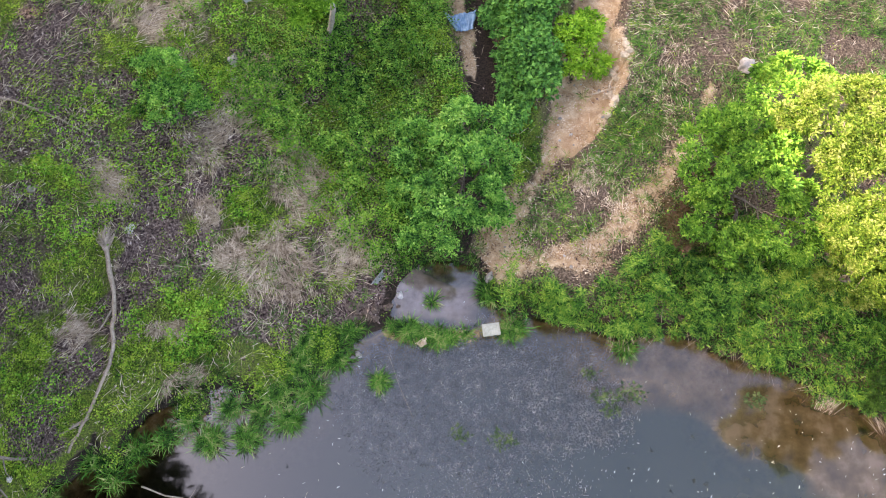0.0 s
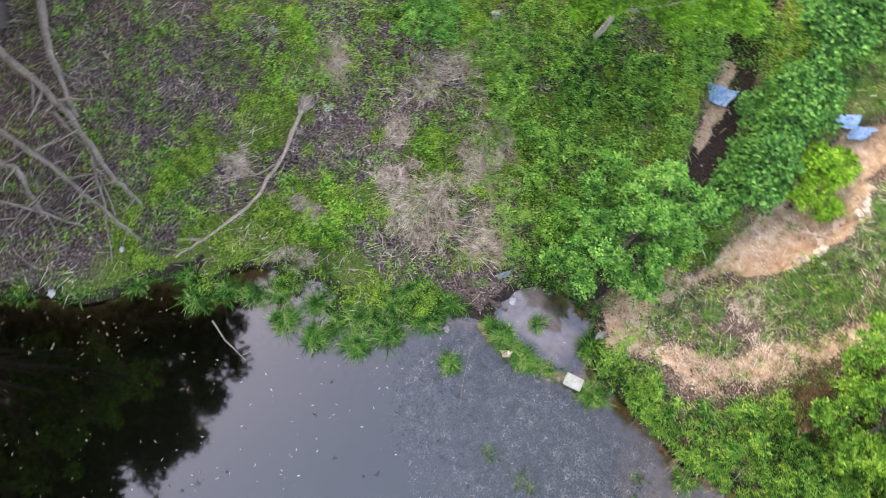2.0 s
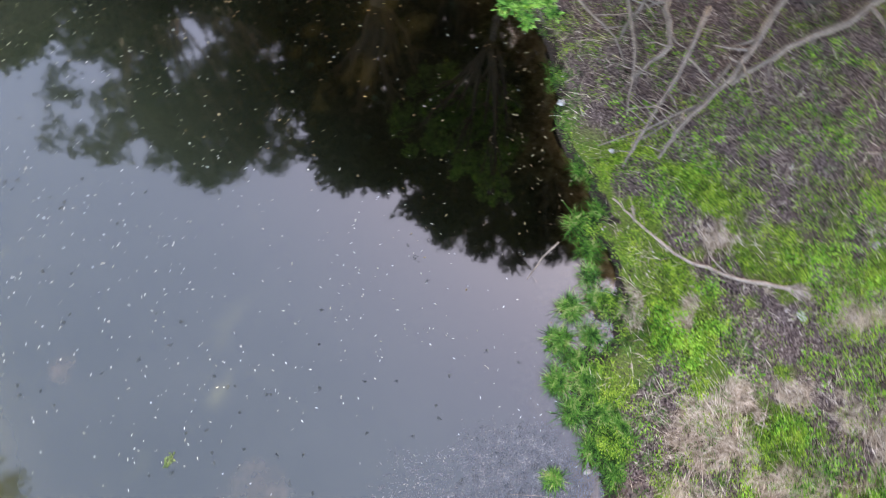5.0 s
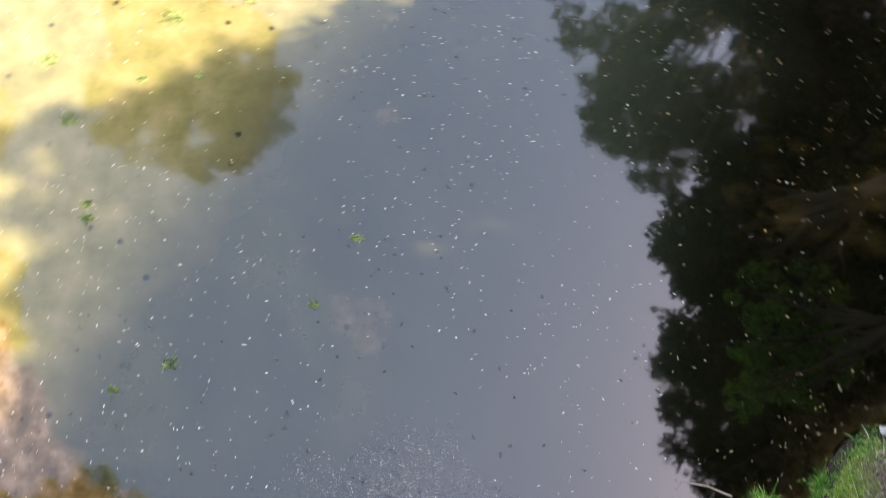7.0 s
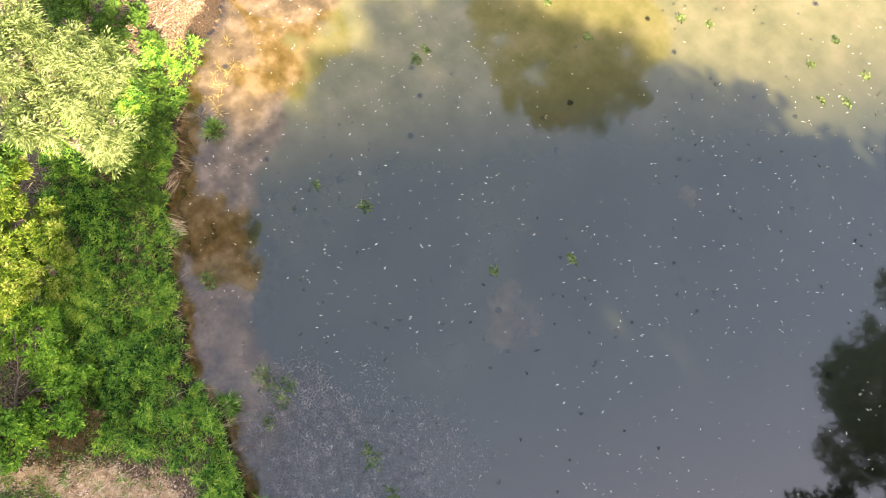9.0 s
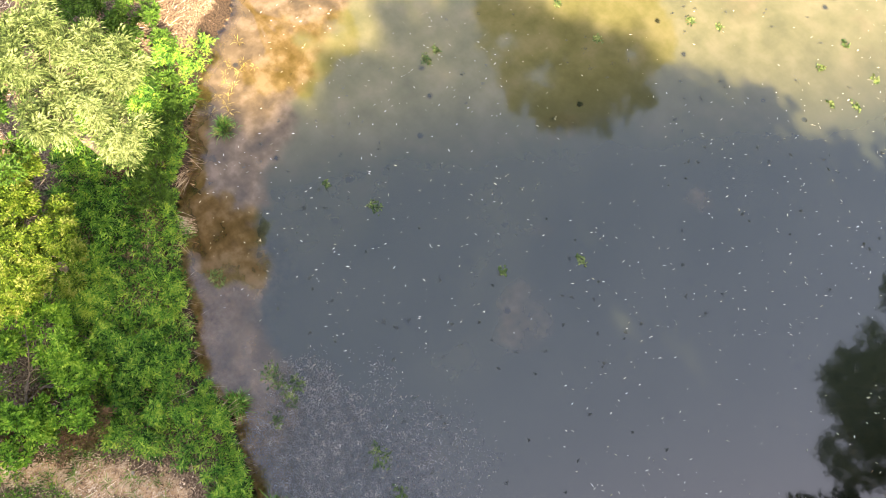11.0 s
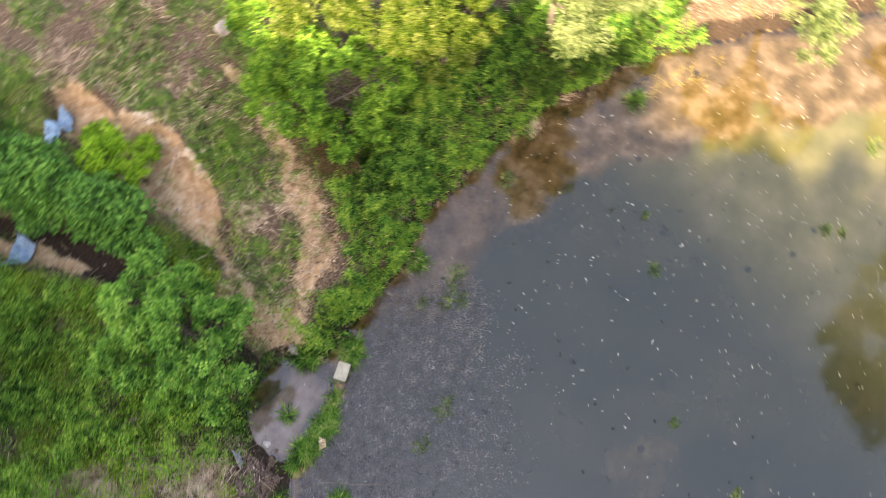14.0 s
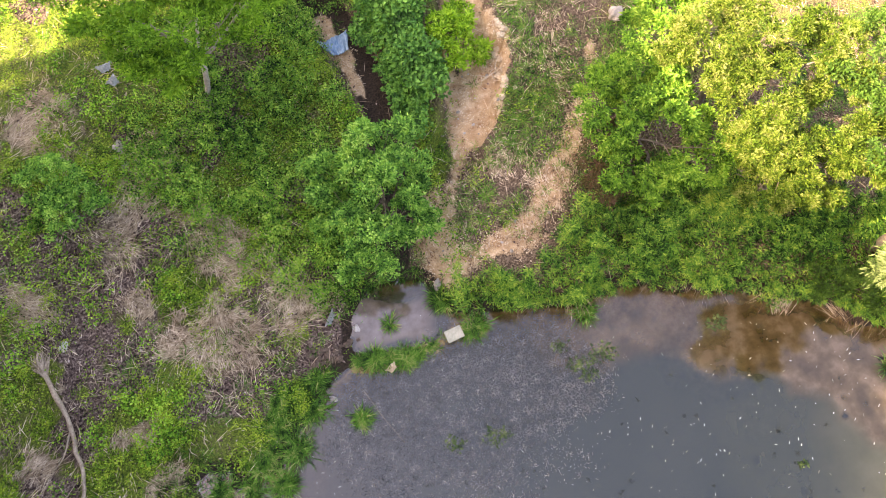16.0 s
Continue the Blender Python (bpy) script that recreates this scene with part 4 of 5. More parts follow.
stuff("bank_stalks", leaf_mesh(np.stack([x, y, np.maximum(on_ground(x, y), 0) + rng.uniform(0.06, 0.22, n)], 1), way, rng.uniform(0.15, 0.42, n), rng.uniform(0.005, 0.011, n), bend=True, droop=0.6), DEAD_STALK, "brown dead stalks hanging from the bank over the water", "dead stalks")


def grass_zone(x, y):
    d = shore_distance(x, y)
    shore = smooth(-0.25, 0.05, d) * smooth(0.9, 0.25, d) * smooth(0.42, 0.54, fractal(x, y, 2.0, 81, 3)) * smooth(1.5, 0.5, x)
    east = smooth(1.0, 2.0, x) * smooth(3.0, 4.0, y) * (1 - 0.95 * bare_zone(x, y)) * smooth(0.36, 0.56, fractal(x, y, 1.6, 82, 3))
    meadow = 0.22 * smooth(0.5, 0.62, fractal(x, y, 0.8, 83, 3)) * smooth(0.1, 0.4, d) * (1 - bare_zone(x, y))
    dam = smooth(0.2, 0.08, from_line(x, y, DAM)) * (1 - 0.7 * smooth(0.1, 0.4, x))
    return most(shore, east, meadow, dam) * in_view(x, y) * (1 - 0.6 * smooth(-5.0, -6.0, x)) * (1 - 0.8 * smooth(6.6, 7.6, x) * smooth(4.0, 2.5, y)) * (1 - 0.9 * mud_zone(x, y))


x, y = scattered(56000, -14, -5, 11, 12, grass_zone)
b, w, l, s = rosettes(x, y, on_ground(x, y), 9, 0.05, 0.02, 0.12, 0.009, 0.7)
stuff("grass", leaf_mesh(b, w, l, s, bend=True, droop=0.35), GRASS, "green grass blades along the waterline and path", "grass")

x, y = scattered(520000, -15, -4, 14, 14, lambda x, y: most(straw_zone(x, y), 0.05 + 0.06 * smooth(-2.0, -4.0, x) * smooth(0.4, 0.6, fractal(x, y, 1.6, 39, 3))) * in_view(x, y) * smooth(0.1, 0.3, shore_distance(x, y)) * (1 - 0.8 * bare_zone(x, y)) * (1 - 0.9 * smooth(0.5, 0.35, from_line(x, y, DITCH))))
n = len(x)
turn = 9 * value_noise(x, y, 0.45, 33) + rng.normal(0, 0.55, n)
way = np.stack([np.cos(turn), np.sin(turn), rng.normal(0.05, 0.12, n)], 1)
stuff("dry_straw", leaf_mesh(np.stack([x, y, on_ground(x, y) + rng.uniform(0.01, 0.07, n)], 1), way, 0.07 + 0.36 * rng.random(n) ** 2, rng.uniform(0.006, 0.016, n), 0.2, 0.05), STRAW, "flattened pale dry straw and dead stalks", "straw")

x, y = scattered(130000, -15, -5, 14, 14, lambda x, y: most(litter_and_shade_zone(x, y), 0.2 + 0 * x) * in_view(x, y) * smooth(-0.05, 0.2, shore_distance(x, y)) * (1 - 0.92 * bare_zone(x, y)))
n = len(x)
turn = rng.uniform(0, 6.28, n)
way = np.stack([np.cos(turn), np.sin(turn), rng.normal(0.0, 0.25, n)], 1)
stuff("leaf_litter", leaf_mesh(np.stack([x, y, on_ground(x, y) + rng.uniform(0.005, 0.03, n)], 1), way, rng.uniform(0.03, 0.09, n), rng.uniform(0.015, 0.045, n), 0.4, 0.0), LITTER, "brown fallen leaves lying on the bank", "leaf litter")

x, y = scattered(95000, -0.2, 3.2, 5.8, 9.9, lambda x, y: most(bare_zone(x, y) * (1 - 0.55 * smooth(5.2, 6.2, y)), 0.7 * straw_zone(x, y)) * (0.15 + 0.85 * smooth(0.4, 0.6, fractal(x, y, 2.5, 46, 3))))
n = len(x)
turn = rng.uniform(0, 6.28, n)
way = np.stack([np.cos(turn), np.sin(turn), rng.normal(0.0, 0.3, n)], 1)
stuff("earth_chips", leaf_mesh(np.stack([x, y, on_ground(x, y) + rng.uniform(0.004, 0.02, n)], 1), way, rng.uniform(0.015, 0.05, n), rng.uniform(0.012, 0.035, n), 0.3, 0.0), CHIP, "pale crumbs of clay and bark chips on the path", "gravel")

# ---- on the water ----
x, y = scattered(4600, -11, -16, 14, 3, lambda x, y: smooth(-0.2, -0.5, shore_distance(x, y)) * (0.2 + 0.8 * smooth(0.38, 0.62, fractal(x, y, 0.5, 91, 3))) * (0.35 + 0.65 * smooth(-6.5, -3.0, x)))
n = len(x)
turn = rng.normal(0.9, 0.8, n)
way = np.stack([np.cos(turn), np.sin(turn), 0 * x], 1)
stuff("floating_flakes", leaf_mesh(np.stack([x, y, 0 * x + 0.008], 1), way, rng.uniform(0.02, 0.085, n), rng.uniform(0.008, 0.018, n), 0.1, 0.0), FLAKE, "scattered pale seeds and leaf bits floating on the pond", "floating debris")


def scum_zone(x, y):
    d = shore_distance(x, y)
    return smooth(-0.05, -0.2, d) * most(brush(x, y, [(-0.8, 1.6), (0.6, 1.7), (2.2, 1.6)], 0.85, 0.5), 0.8 * brush(x, y, [(-0.6, 0.8), (1.0, 0.7), (2.8, 1.0)], 0.8, 0.6), 0.25 * brush(x, y, [(0, 0), (1.5, 0)], 0.9, 0.6))


x, y = scattered(95000, -3, -1.5, 5, 3, scum_zone)
n = len(x)
turn = rng.uniform(0, 6.28, n)
way = np.stack([np.cos(turn), np.sin(turn), 0 * x], 1)
stuff("pond_scum", leaf_mesh(np.stack([x, y, 0 * x + rng.uniform(0.004, 0.012, n)], 1), way, 0.025 + 0.06 * rng.random(n) ** 2, rng.uniform(0.008, 0.022, n), 0.2, 0.0), SCUM, "grey-green scum of curled leaf bits floating near the inlet", "scum")
ALGAE_SPOTS = [(3.45, 1.25, 0.25), (2.95, 1.2, 0.2), (2.75, 1.6, 0.16), (5.75, 1.15, 0.2), (1.1, 0.4, 0.22), (0.35, 0.5, 0.18), (3.1, 0.95, 0.16), (5.2, -2.2, 0.14), (8.2, -7.2, 0.2), (9.6, -5.4, 0.2), (6.5, -9.8, 0.25), (9.0, -8.6, 0.2), (7.4, -5.0, 0.14), (1.9, -4.9, 0.12), (4.85, -10.35, 0.11), (4.35, -10.75, 0.08), (2.3, -11.85, 0.11), (2.4, -12.7, 0.09), (1.2, -11.8, 0.1), (1.55, -11.4, 0.08), (5.65, -8.35, 0.12), (6.9, -8.2, 0.09), (1.4, -12.6, 0.09), (7.5, -5.3, 0.1), (6.2, -1.65, 0.08), (2.6, -3.5, 0.1)]
weed = []
for ax, ay, ar in ALGAE_SPOTS:
    n = int(1500 * ar * ar) + 20
    r, a = ar * np.sqrt(rng.random(n)) * rng.uniform(0.6, 1.2, n), rng.uniform(0, 6.28, n)
    turn = rng.uniform(0, 6.28, n)
    weed.append(leaf_arrays(np.stack([ax + r * np.cos(a) * 1.2, ay + r * np.sin(a) * 0.8, rng.uniform(0.004, 0.014, n)], 1), np.stack([np.cos(turn), np.sin(turn), 0 * a], 1), rng.uniform(0.04, 0.09, n), rng.uniform(0.03, 0.06, n), 0.2, 0.0))
sunk = []
sx, sy = scattered(420, -4, -13, 8, 0.5, lambda x, y: smooth(-0.8, -1.4, shore_distance(x, y)) * (0.15 + 0.6 * smooth(0.42, 0.62, fractal(x, y, 0.6, 88, 3))))
for ax, ay in zip(sx, sy):
    ar = rng.uniform(0.03, 0.085)
    n = int(14 + 2600 * ar * ar)
    r, a, turn = ar * np.abs(rng.normal(0, 0.55, n)), rng.uniform(0, 6.28, n), rng.uniform(0, 6.28, n)
    sunk.append(leaf_arrays(np.stack([ax + r * np.cos(a), ay + r * np.sin(a), rng.uniform(0.003, 0.006, n)], 1), np.stack([np.cos(turn), np.sin(turn), 0 * a], 1), rng.uniform(0.012, 0.03, n), rng.uniform(0.01, 0.018, n), 0.1, 0.0))
stuff("drowned_weed", joined(sunk, False), DROWNED, "small dark clumps of rotting weed dotting the pond surface", "water weed")
stuff("water_weed", joined(weed, False), ALGAE, "green clumps of floating water weed", "water weed")


x, y = scattered(2600, -12, -12, -3.5, 1, lambda x, y: smooth(-0.05, -0.3, shore_distance(x, y)) * (0.12 + 0.88 * smooth(-1.6, -0.3, shore_distance(x, y))) * smooth(0.35, 0.6, fractal(x, y, 1.1, 92, 3)))
n = len(x)
turn = rng.uniform(0, 6.28, n)
stuff("floating_leaves", leaf_mesh(np.stack([x, y, 0 * x + 0.006], 1), np.stack([np.cos(turn), np.sin(turn), 0 * x], 1), rng.uniform(0.04, 0.1, n), rng.uniform(0.02, 0.05, n), 0.2, 0.0), DARK_LITTER, "brown fallen leaves floating under the bank", "floating leaves")


def tuft(x, y, blades, reach, tall, seed, label, material=GRASS, width=0.011, name="grass_tuft", category="grass tuft", up=0.9):
    """A tuft of arching blades that stands on the bank or in the shallows."""
    global rng
    keep, rng = rng, np.random.default_rng(seed)
    z = min(float(height(np.array([x]), np.array([y]))[0]), 0.3)
    mid = np.zeros(max(blades // 7, 3))
    spots = rng.normal(0, reach * 0.45, (2, len(mid)))
    b, w, l, s = rosettes(spots[0], spots[1], mid, 10, 0.05, 0.03, tall, width, up)
    if material is STRAW:
        w = w * (0.5, 0.5, 0.35) + unit(rng.normal(0, 1, 3) * (1, 1, 0)) * 2.6 + rng.normal(0, 0.45, w.shape)
    ob = tagged(part(name, leaf_mesh(b, w, l, s, bend=True, droop=0.5), material), label, category, "tufts by the water" if material is GRASS else "")
    ob.location = (x, y, max(z, -0.02))
    rng = keep
    return ob


TUFTS = [(-0.6, 2.35, 300, 0.17, 0.22), (-0.05, 2.2, 220, 0.2, 0.17), (-0.3, 2.28, 140, 0.14, 0.15), (1.32, 2.42, 320, 0.22, 0.22), (0.86, 3.1, 240, 0.18, 0.22), (-1.13, 1.41, 240, 0.15, 0.18), (3.42, 2.1, 180, 0.18, 0.26),
         (-4.15, 0.34, 260, 0.26, 0.34), (-3.45, 0.42, 260, 0.26, 0.34), (-2.72, 0.75, 300, 0.28, 0.36), (-3.02, 1.15, 260, 0.3, 0.34), (-4.55, 0.72, 220, 0.26, 0.3), (-2.38, 1.2, 260, 0.26, 0.34), (-1.95, 1.8, 260, 0.26, 0.32), (-3.85, 0.88, 220, 0.26, 0.3),
         (-2.62, 1.72, 320, 0.3, 0.36), (-2.4, 2.12, 260, 0.28, 0.32), (-5.75, -0.25, 320, 0.36, 0.38), (-5.35, 0.15, 260, 0.32, 0.34), (-6.15, -0.05, 260, 0.3, 0.32), (-1.75, 2.3, 200, 0.24, 0.26), (-3.3, 0.8, 160, 0.2, 0.26), (-4.9, 0.35, 160, 0.2, 0.28),
         (-0.2, 2.95, 70, 0.12, 0.18), (0.15, 2.25, 170, 0.18, 0.13), (0.45, 2.3, 100, 0.16, 0.09), (-0.85, 2.42, 110, 0.12, 0.12), (9.5, -0.3, 120, 0.16, 0.25), (8.5, -0.6, 120, 0.2, 0.25), (-6.9, -0.7, 260, 0.35, 0.26), (-7.7, -1.4, 260, 0.4, 0.24), (-8.6, -2.1, 200, 0.35, 0.24)]
for n, (tx, ty, blades, reach, tall) in enumerate(TUFTS):
    tuft(tx, ty, int(blades * (0.6 if tx < -5 else 1)), reach * 0.85, tall * (0.7 if tx < -1.4 else 1.0), 200 + n, "green grass tuft standing in the shallows" if shore_distance(np.array([tx]), np.array([ty]))[0] < 0.05 else "green grass tuft on the pond edge")
for n, (tx, ty, blades, reach, tall) in enumerate([(9.55, -1.4, 70, 0.5, 0.14), (8.6, -0.6, 50, 0.3, 0.14), (9.1, -1.0, 50, 0.4, 0.13)]):
    tuft(tx, ty, blades, reach, tall, 260 + n, "golden sunlit grass standing in the shallows", GOLD, 0.008, "yellow_grass", "grass tuft", 0.8)
for n, (tx, ty, blades, reach, tall) in enumerate([(7.0, 1.1, 190, 0.22, 0.5), (8.1, 0.62, 110, 0.22, 0.42), (-6.8, 2.2, 110, 0.35, 0.36), (-6.6, 5.4, 160, 0.3, 0.45), (-2.1, 3.7, 90, 0.4, 0.24)]):
    tuft(tx, ty, blades, reach, tall, 240 + n, "straw-coloured tuft of dead bent grass", STRAW, 0.006, "dead_grass", "dead grass", 0.5)

# ---- dead wood ----
def ground_line(points, lift, sway=0.03, steps=4, seed=0):
    """A line laid along the ground through plan points, lift metres above it."""
    p = np.array(points, float)
    local = np.random.default_rng(seed)
    fine = np.concatenate([np.linspace(a, b, steps, endpoint=False) for a, b in zip(p[:-1], p[1:])] + [p[-1:]])
    fine[1:-1] += local.normal(0, sway, (len(fine) - 2, 2))
    z = np.maximum(height(fine[:, 0], fine[:, 1]), 0.0) + np.interp(np.linspace(0, 1, len(fine)), np.linspace(0, 1, len(np.atleast_1d(lift))), np.atleast_1d(lift))
    return np.column_stack([fine, z])


def branch(name, points, thick, thin, lift, label, category, seed, twigs=0, material=None, group="", reach=0.6):
    """A fallen branch along plan points, with side twigs as parts."""
    line = ground_line(points, lift, thick * 0.22, 4, seed)
    start = line[0].copy()
    root = thing(name, *start, label, category, group)
    line = line - start
    part("stem", joined([tube_arrays(line, np.linspace(thick, thin, len(line)), 8, 0.1, seed)]), material or DEAD_WOOD, root)
    local = np.random.default_rng(seed)
    for k in range(twigs):
        at = local.integers(1, len(line) - 1)
        ahead = unit(line[at + 1] - line[at])
        turn = local.choice([-1, 1]) * local.uniform(0.5, 1.1)
        way = np.array([ahead[0] * math.cos(turn) - ahead[1] * math.sin(turn), ahead[0] * math.sin(turn) + ahead[1] * math.cos(turn), local.uniform(-0.05, 0.35)])
        end = line[at] + way * reach * local.uniform(0.4, 1.2)
        r = thick * (1 - at / len(line)) * 0.5 + thin * 0.3
        part("twig", joined([tube_arrays(wander(line[at], end, 5, 0.02, seed + k), np.linspace(r, r * 0.35, 5), 6, 0.1, k)]), material or DEAD_WOOD, root)
    return root


log = branch("fallen_log", [(-6.36, 3.85), (-6.12, 2.95), (-6.0, 2.1), (-6.05, 1.5), (-6.28, 0.7), (-6.55, 0.1)], 0.046, 0.024, [0.12, 0.11, 0.11, 0.08], "long curved bleached log lying down the bank to the water", "log", 301, 1)
line = ground_line([(-6.28, 0.7), (-6.75, 0.4)], 0.06, 0.01, 4, 5) - np.array(log.location)
part("fork", joined([tube_arrays(line, np.linspace(0.04, 0.015, len(line)), 7, 0.1, 4)]), DEAD_WOOD, log)
stump = np.random.default_rng(9)
line = ground_line([(-6.36, 3.8), (-6.4, 4.15)], 0.1, 0.0, 4, 5) - np.array(log.location)
splinters = []
for n in range(30):
    at = line[0] + stump.normal(0, 0.03, 3)
    end = line[-1] + np.array([stump.normal(0, 0.075), stump.normal(-0.05, 0.1), stump.normal(0.02, 0.04)])
    splinters.append(tube_arrays(wander(at, end, 4, 0.015, n), [0.026, 0.024, 0.018, 0.006], 5, 0.2, n))
part("torn_end", joined(splinters), DEAD_WOOD, log, "splintered pale end of the log")

FALLEN = [([(-13.5, 3.4), (-12.4, 2.8), (-11.1, 1.9), (-9.9, 1.2)], 0.1, 0.05, 4), ([(-13.0, 1.5), (-11.6, 1.35), (-9.95, 1.15), (-8.3, 0.6), (-7.7, 0.55)], 0.09, 0.03, 5), ([(-13.6, -0.9), (-11.2, -0.8), (-10.1, -0.25), (-9.1, -0.7)], 0.085, 0.04, 6),
          ([(-12.9, -1.6), (-11.2, -1.2), (-9.9, -1.3)], 0.07, 0.03, 5), ([(-11.3, 0.1), (-9.6, 0.15), (-7.7, 0.0), (-7.2, 0.0)], 0.06, 0.02, 5), ([(-11.4, -1.9), (-9.7, -0.85), (-8.3, -0.4)], 0.055, 0.02, 4),
          ([(-9.0, 0.75), (-8.2, 0.1), (-7.4, -0.65)], 0.03, 0.012, 3), ([(-10.4, -2.7), (-9.9, -1.4), (-9.3, -0.9)], 0.035, 0.014, 3), ([(-10.2, 1.0), (-9.0, 0.75), (-7.9, 0.05)], 0.035, 0.015, 3)]
for n, (pts, thick, thin, twigs) in enumerate(FALLEN):
    branch("fallen_branch", pts, thick * 1.05, thin, [0.35, 0.25, 0.3, 0.12] if n < 6 else [0.3, 0.2, 0.15], "bare grey-brown dead branch lying in a tangle on the bank", "branch", 310 + n, twigs + 1, WORN_WOOD, "tangle of dead branches", 0.9)
STICKS = [([(-5.67, 6.37), (-5.2, 5.85), (-4.68, 5.52)], 0.014), ([(-4.68, 5.52), (-4.1, 5.4)], 0.012), ([(-3.12, 5.36), (-2.6, 4.85), (-2.08, 4.38)], 0.013), ([(-3.74, 2.67), (-3.5, 2.35)], 0.014), ([(-3.18, 2.7), (-3.2, 2.45)], 0.014),
          ([(-9.3, 6.9), (-8.5, 6.75), (-7.7, 6.45), (-7.0, 6.1)], 0.035), ([(-8.0, -0.02), (-7.2, 0.0)], 0.035), ([(-6.55, 5.55), (-6.2, 5.55)], 0.012), ([(-6.2, 5.55), (-5.95, 5.4)], 0.012), ([(-7.9, 2.6), (-7.4, 3.1)], 0.012),
          ([(-4.2, 4.2), (-3.3, 4.35)], 0.009), ([(-3.6, 4.9), (-3.1, 4.2)], 0.009), ([(-2.8, 3.5), (-1.9, 3.9)], 0.009), ([(5.6, 3.1), (5.0, 2.5)], 0.012), ([(4.0, 3.3), (4.05, 2.7)], 0.01), ([(9.3, -0.35), (9.1, -0.05)], 0.02), ([(7.6, 9.1), (9.3, 9.9)], 0.025)]
for n, (pts, thick) in enumerate(STICKS):
    branch("stick", pts, thick, thick * 0.5, 0.05, "thin pale dry stick lying on the bank", "stick", 340 + n, 1 if thick > 0.011 else 0, STRAW if thick < 0.012 else DEAD_WOOD, "sticks on the bank", 0.25)
branch("stick", [(-5.25, -0.45), (-4.8, -0.6), (-4.26, -0.67)], 0.017, 0.009, [0.02, 0.06, 0.03], "weathered stick poking out of the dark water", "stick", 360, 1, None, "sticks in the water", 0.25)
branch("stick", [(-0.98, 1.9), (-0.75, 1.3), (-0.5, 0.77)], 0.0045, 0.003, 0.012, "thin reed stalk floating on the scum", "stick", 361, 0, DEAD_WOOD, "sticks in the water")

# bare roots left hanging from the eroded edge
root = thing("exposed_root", 3.1, 7.15, float(height(np.array([3.1]), np.array([7.15]))[0]), "pale bare root hanging from the eroded clay edge", "root")
for n, (a, b, r) in enumerate([((-0.12, -0.02, 0.14), (0.38, 0.06, 0.32), 0.02), ((0.2, 0.03, 0.26), (0.42, 0.36, 0.34), 0.015), ((0.0, 0.0, 0.18), (-0.28, 0.1, 0.1), 0.01), ((0.1, 0.0, 0.22), (0.3, -0.3, 0.2), 0.013), ((0.3, 0.05, 0.3), (0.36, -0.2, 0.2), 0.012), ((0.05, 0.0, 0.2), (0.2, 0.22, 0.24), 0.011), ((-0.05, 0.0, 0.16), (-0.2, -0.14, 0.08), 0.008)]):
    part("root_strand", joined([tube_arrays(wander(a, b, 6, 0.035, n), np.linspace(r, r * 0.4, 6), 7, 0.15, n)]), ROOT_WOOD, root)


# ---- stones, rubbish and the board ----
def stone(x, y, wide, deep, tall, seed, material, label, group="stones on the bank"):
    bm = bmesh.new()
    bmesh.ops.create_icosphere(bm, subdivisions=3, radius=1.0)
    for v in bm.verts:
        n = noise.noise(v.co * 1.3 + Vector((seed, 0, 0))) * 0.6 + noise.noise(v.co * 3.0 + Vector((0, seed, 0))) * 0.25
        v.co = v.co * (1 + n)
        v.co.x, v.co.y, v.co.z = v.co.x * wide / 2, v.co.y * deep / 2, max(v.co.z, -0.6) * tall / 2
    for f in bm.faces:
        f.smooth = True
    me = bpy.data.meshes.new("stone")
    bm.to_mesh(me)
    bm.free()
    ob = tagged(part("stone", me, material), label, "stone", group)
    z = float(height(np.array([x]), np.array([y]))[0])
    ob.matrix_world = pose(x, y, max(z, -0.03) + tall * 0.25, 0, 0, seed * 47)
    return ob


for n, (sx, sy, wide, deep, tall, mat, label) in enumerate([
        (-6.0, 4.22, 0.2, 0.13, 0.1, WHITE_STONE, "small pale stone among the weeds"), (-4.3, 7.78, 0.25, 0.18, 0.16, STONE, "grey stone among the weeds"), (5.95, 7.55, 0.28, 0.36, 0.22, STONE, "whitish boulder beside the trees"),
        (-7.95, 4.97, 0.16, 0.14, 0.1, STONE, "grey stone among the weeds"), (0.9, 3.4, 0.24, 0.14, 0.12, STONE, "flat tan stone beside the inlet pool"), (-0.8, 3.05, 0.15, 0.12, 0.1, WHITE_STONE, "pale stone at the rim of the pool"),
        (-1.54, 1.9, 0.15, 0.12, 0.12, STONE, "rounded grey stone at the waterline"), (4.9, 5.6, 0.1, 0.08, 0.06, STONE, "small stone on the path"), (-4.25, 7.35, 0.2, 0.12, 0.1, STONE, "grey stone among the weeds"), (-8.1, -1.75, 0.16, 0.14, 0.1, WHITE_STONE, "pale stone at the dark shore"),
        (-7.5, -0.35, 0.1, 0.1, 0.08, WHITE_STONE, "pale stone at the dark shore")]):
    stone(sx, sy, wide, deep, tall, n + 1, mat, label)
for n in range(26):
    size = rng.uniform(0.05, 0.15)
    stone(rng.normal(-1.3, 0.28), rng.normal(2.72, 0.17), size, size * 0.8, size * 0.5, 110 + n, MUD_LUMP, "wet brown clod of mud beside the inlet pool", "mud clods")
for n in range(16):
    f = n / 15
    size = rng.uniform(0.09, 0.2)
    stone(3.62 - 0.35 * f + rng.normal(0, 0.06), 8.15 - 1.6 * f, size, size * 0.8, size * 0.6, 70 + n, CLAY_LUMP, "broken lump of pale clay on the eroded edge", "clay lumps")
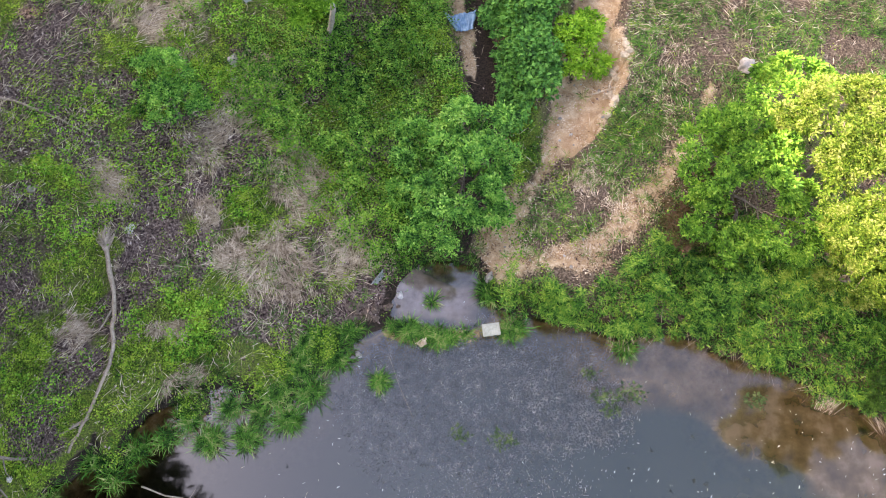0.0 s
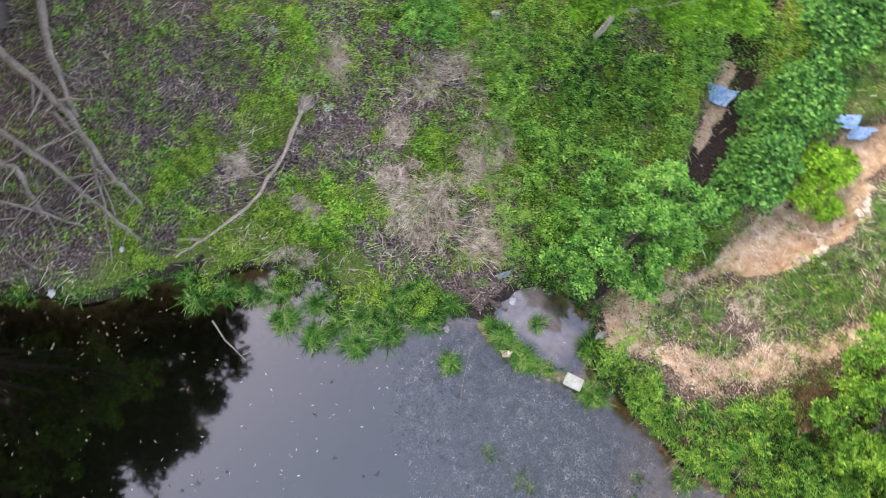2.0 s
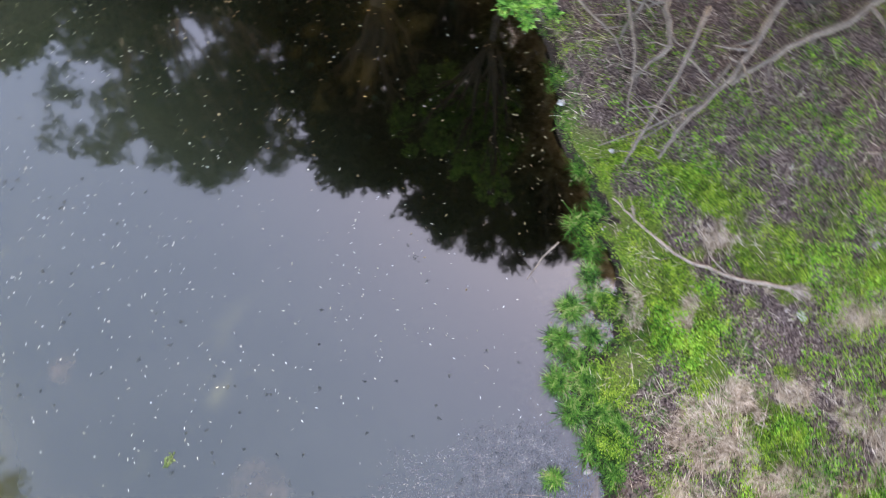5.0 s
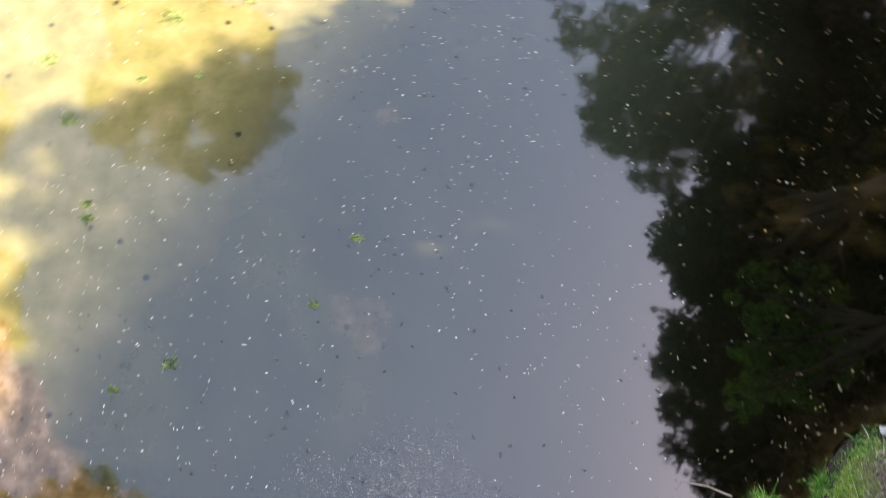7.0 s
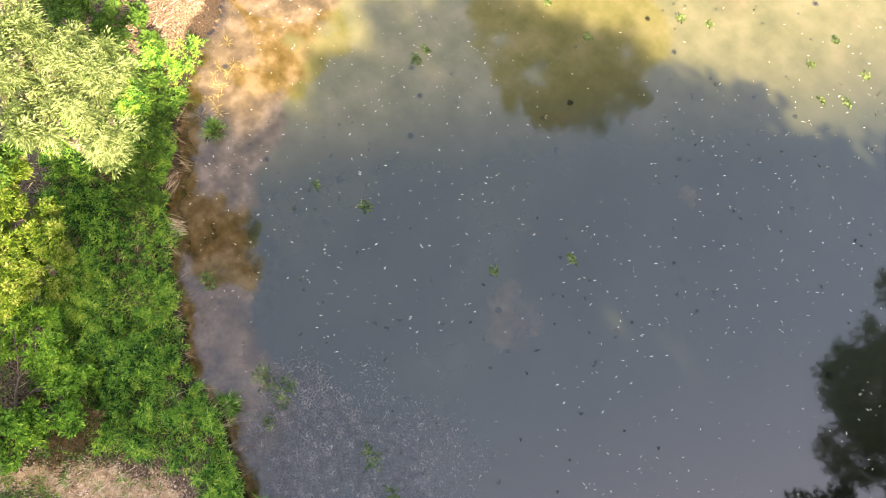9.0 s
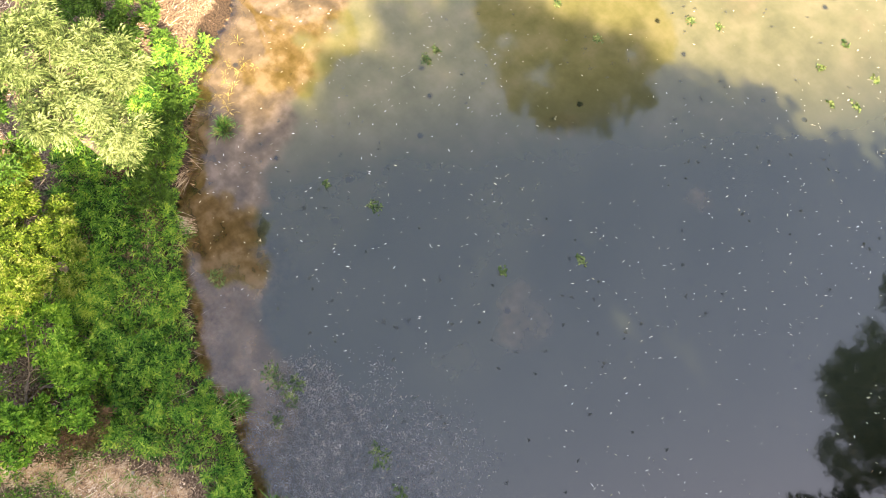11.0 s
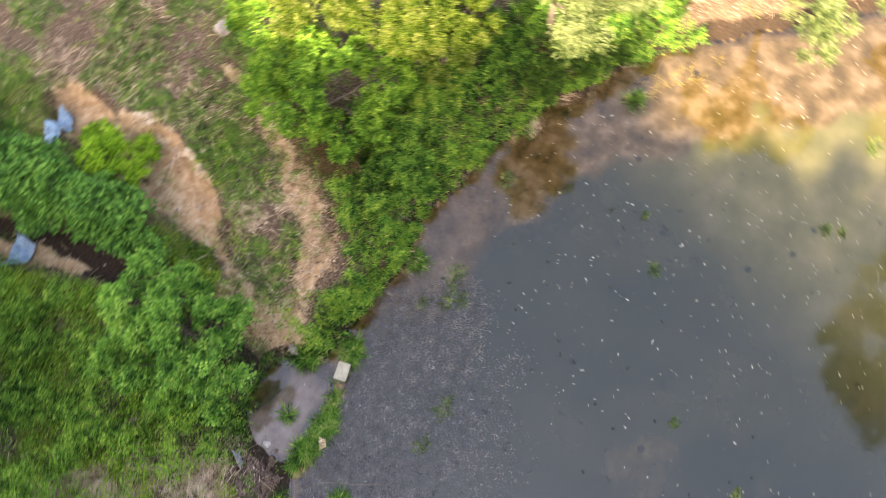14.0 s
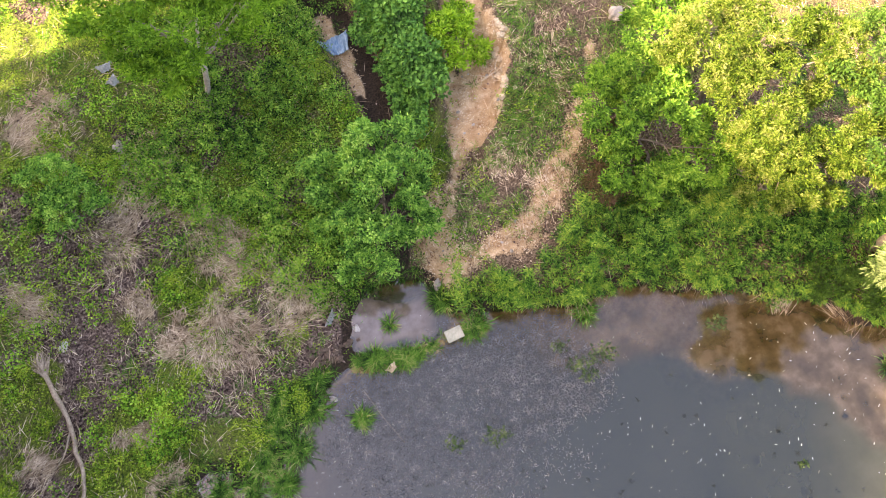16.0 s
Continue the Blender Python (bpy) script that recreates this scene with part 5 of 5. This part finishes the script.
for n in range(60):
    sx, sy = rng.uniform(1.0, 3.4), rng.uniform(3.4, 8.0)
    if bare_zone(np.array([sx]), np.array([sy]))[0] > 0.5:
        size = rng.uniform(0.03, 0.08)
        stone(sx, sy, size, size * 0.8, size * 0.7, 40 + n, WHITE_STONE if n % 3 == 0 else STONE, "pebble on the bare clay", "pebbles on the clay")


def box_mesh(wide, deep, tall, bevel):
    bm = bmesh.new()
    bmesh.ops.create_cube(bm, size=1.0)
    bmesh.ops.scale(bm, vec=(wide, deep, tall), verts=bm.verts)
    bmesh.ops.bevel(bm, geom=bm.edges[:], offset=bevel, segments=2, affect="EDGES")
    me = bpy.data.meshes.new("box")
    bm.to_mesh(me)
    bm.free()
    return me


board = thing("foam_board", 0.92, 2.38, 0.12, "weathered white foam panel propped on a tuft in the water", "board")
part("panel", box_mesh(0.33, 0.23, 0.03, 0.008), BOARD, board)
for sx, sy, wide, deep in ((0, 0.107, 0.33, 0.016), (0, -0.107, 0.33, 0.016), (0.157, 0, 0.016, 0.198), (-0.157, 0, 0.016, 0.198)):
    rim = part("rim", box_mesh(wide, deep, 0.012, 0.003), BOARD, board)
    rim.location = (sx, sy, 0.02)
foot = part("block", box_mesh(0.2, 0.12, 0.14, 0.02), STONE, board, "dark wet block under the panel")
foot.location = (0.02, -0.04, -0.085)
board.matrix_world = pose(0.92, 2.38, 0.15, 5, 4, 9)


def cloth(x, y, wide, deep, lift, turn, seed, label, material=None):
    """A crumpled sheet with folds, draped over the ground."""
    n = 26
    u, v = np.meshgrid(np.linspace(-0.5, 0.5, n), np.linspace(-0.5, 0.5, n))
    edge = 1 + (value_noise(u, v, 5, seed) - 0.5) * 0.25
    px, py = u * wide * edge * (0.75 + 0.7 * (v + 0.5)), v * deep * (1 + (value_noise(u, v, 4, seed + 3) - 0.5) * 0.3)
    c, s = math.cos(radians(turn)), math.sin(radians(turn))
    wx2, wy2 = x + px * c - py * s, y + px * s + py * c
    folds = np.abs(np.sin(u * 17 + 3 * value_noise(u, v, 3, seed + 5))) * 0.05 + fractal(u, v, 6, seed, 3) * 0.09
    ground_z = float(height(np.array([x]), np.array([y]))[0])
    z = np.maximum(height(wx2, wy2), 0) - ground_z + folds * (1 - 0.4 * (np.abs(v) * 2) ** 2) + lift
    i = (np.arange(n - 1)[:, None] * n + np.arange(n - 1)[None]).ravel()
    me = fill_mesh(bpy.data.meshes.new("cloth"), np.stack([(wx2 - x).ravel(), (wy2 - y).ravel(), z.ravel()], 1), np.stack([i, i + 1, i + 1 + n, i + n], 1), True)
    ob = tagged(part("cloth", me, material or BLUE_CLOTH), label, "cloth")
    ob.location = (x, y, ground_z)
    thick = ob.modifiers.new("thick", "SOLIDIFY")
    thick.thickness = 0.006
    return ob


cloth(0.38, 8.95, 0.5, 0.42, 0.04, 15, 3, "crumpled pale blue cloth lying in the stream ditch")
cloth(2.75, 9.3, 0.75, 0.28, 0.12, 25, 5, "crumpled blue sheet caught on the clay bank")
cloth(-4.2, 9.45, 0.24, 0.2, 0.06, 10, 7, "dirty pale plastic sheet on the weeds", PLASTIC)
cloth(-4.1, 9.1, 0.18, 0.2, 0.06, 40, 12, "dirty pale plastic sheet on the weeds", PLASTIC)
cloth(-1.2, 3.33, 0.26, 0.1, 0.03, 55, 8, "scrap of pale plastic on the mud", PLASTIC)
cloth(-0.36, 2.12, 0.16, 0.12, 0.06, 30, 9, "dry yellow leaf scrap in the tuft", STRAW)
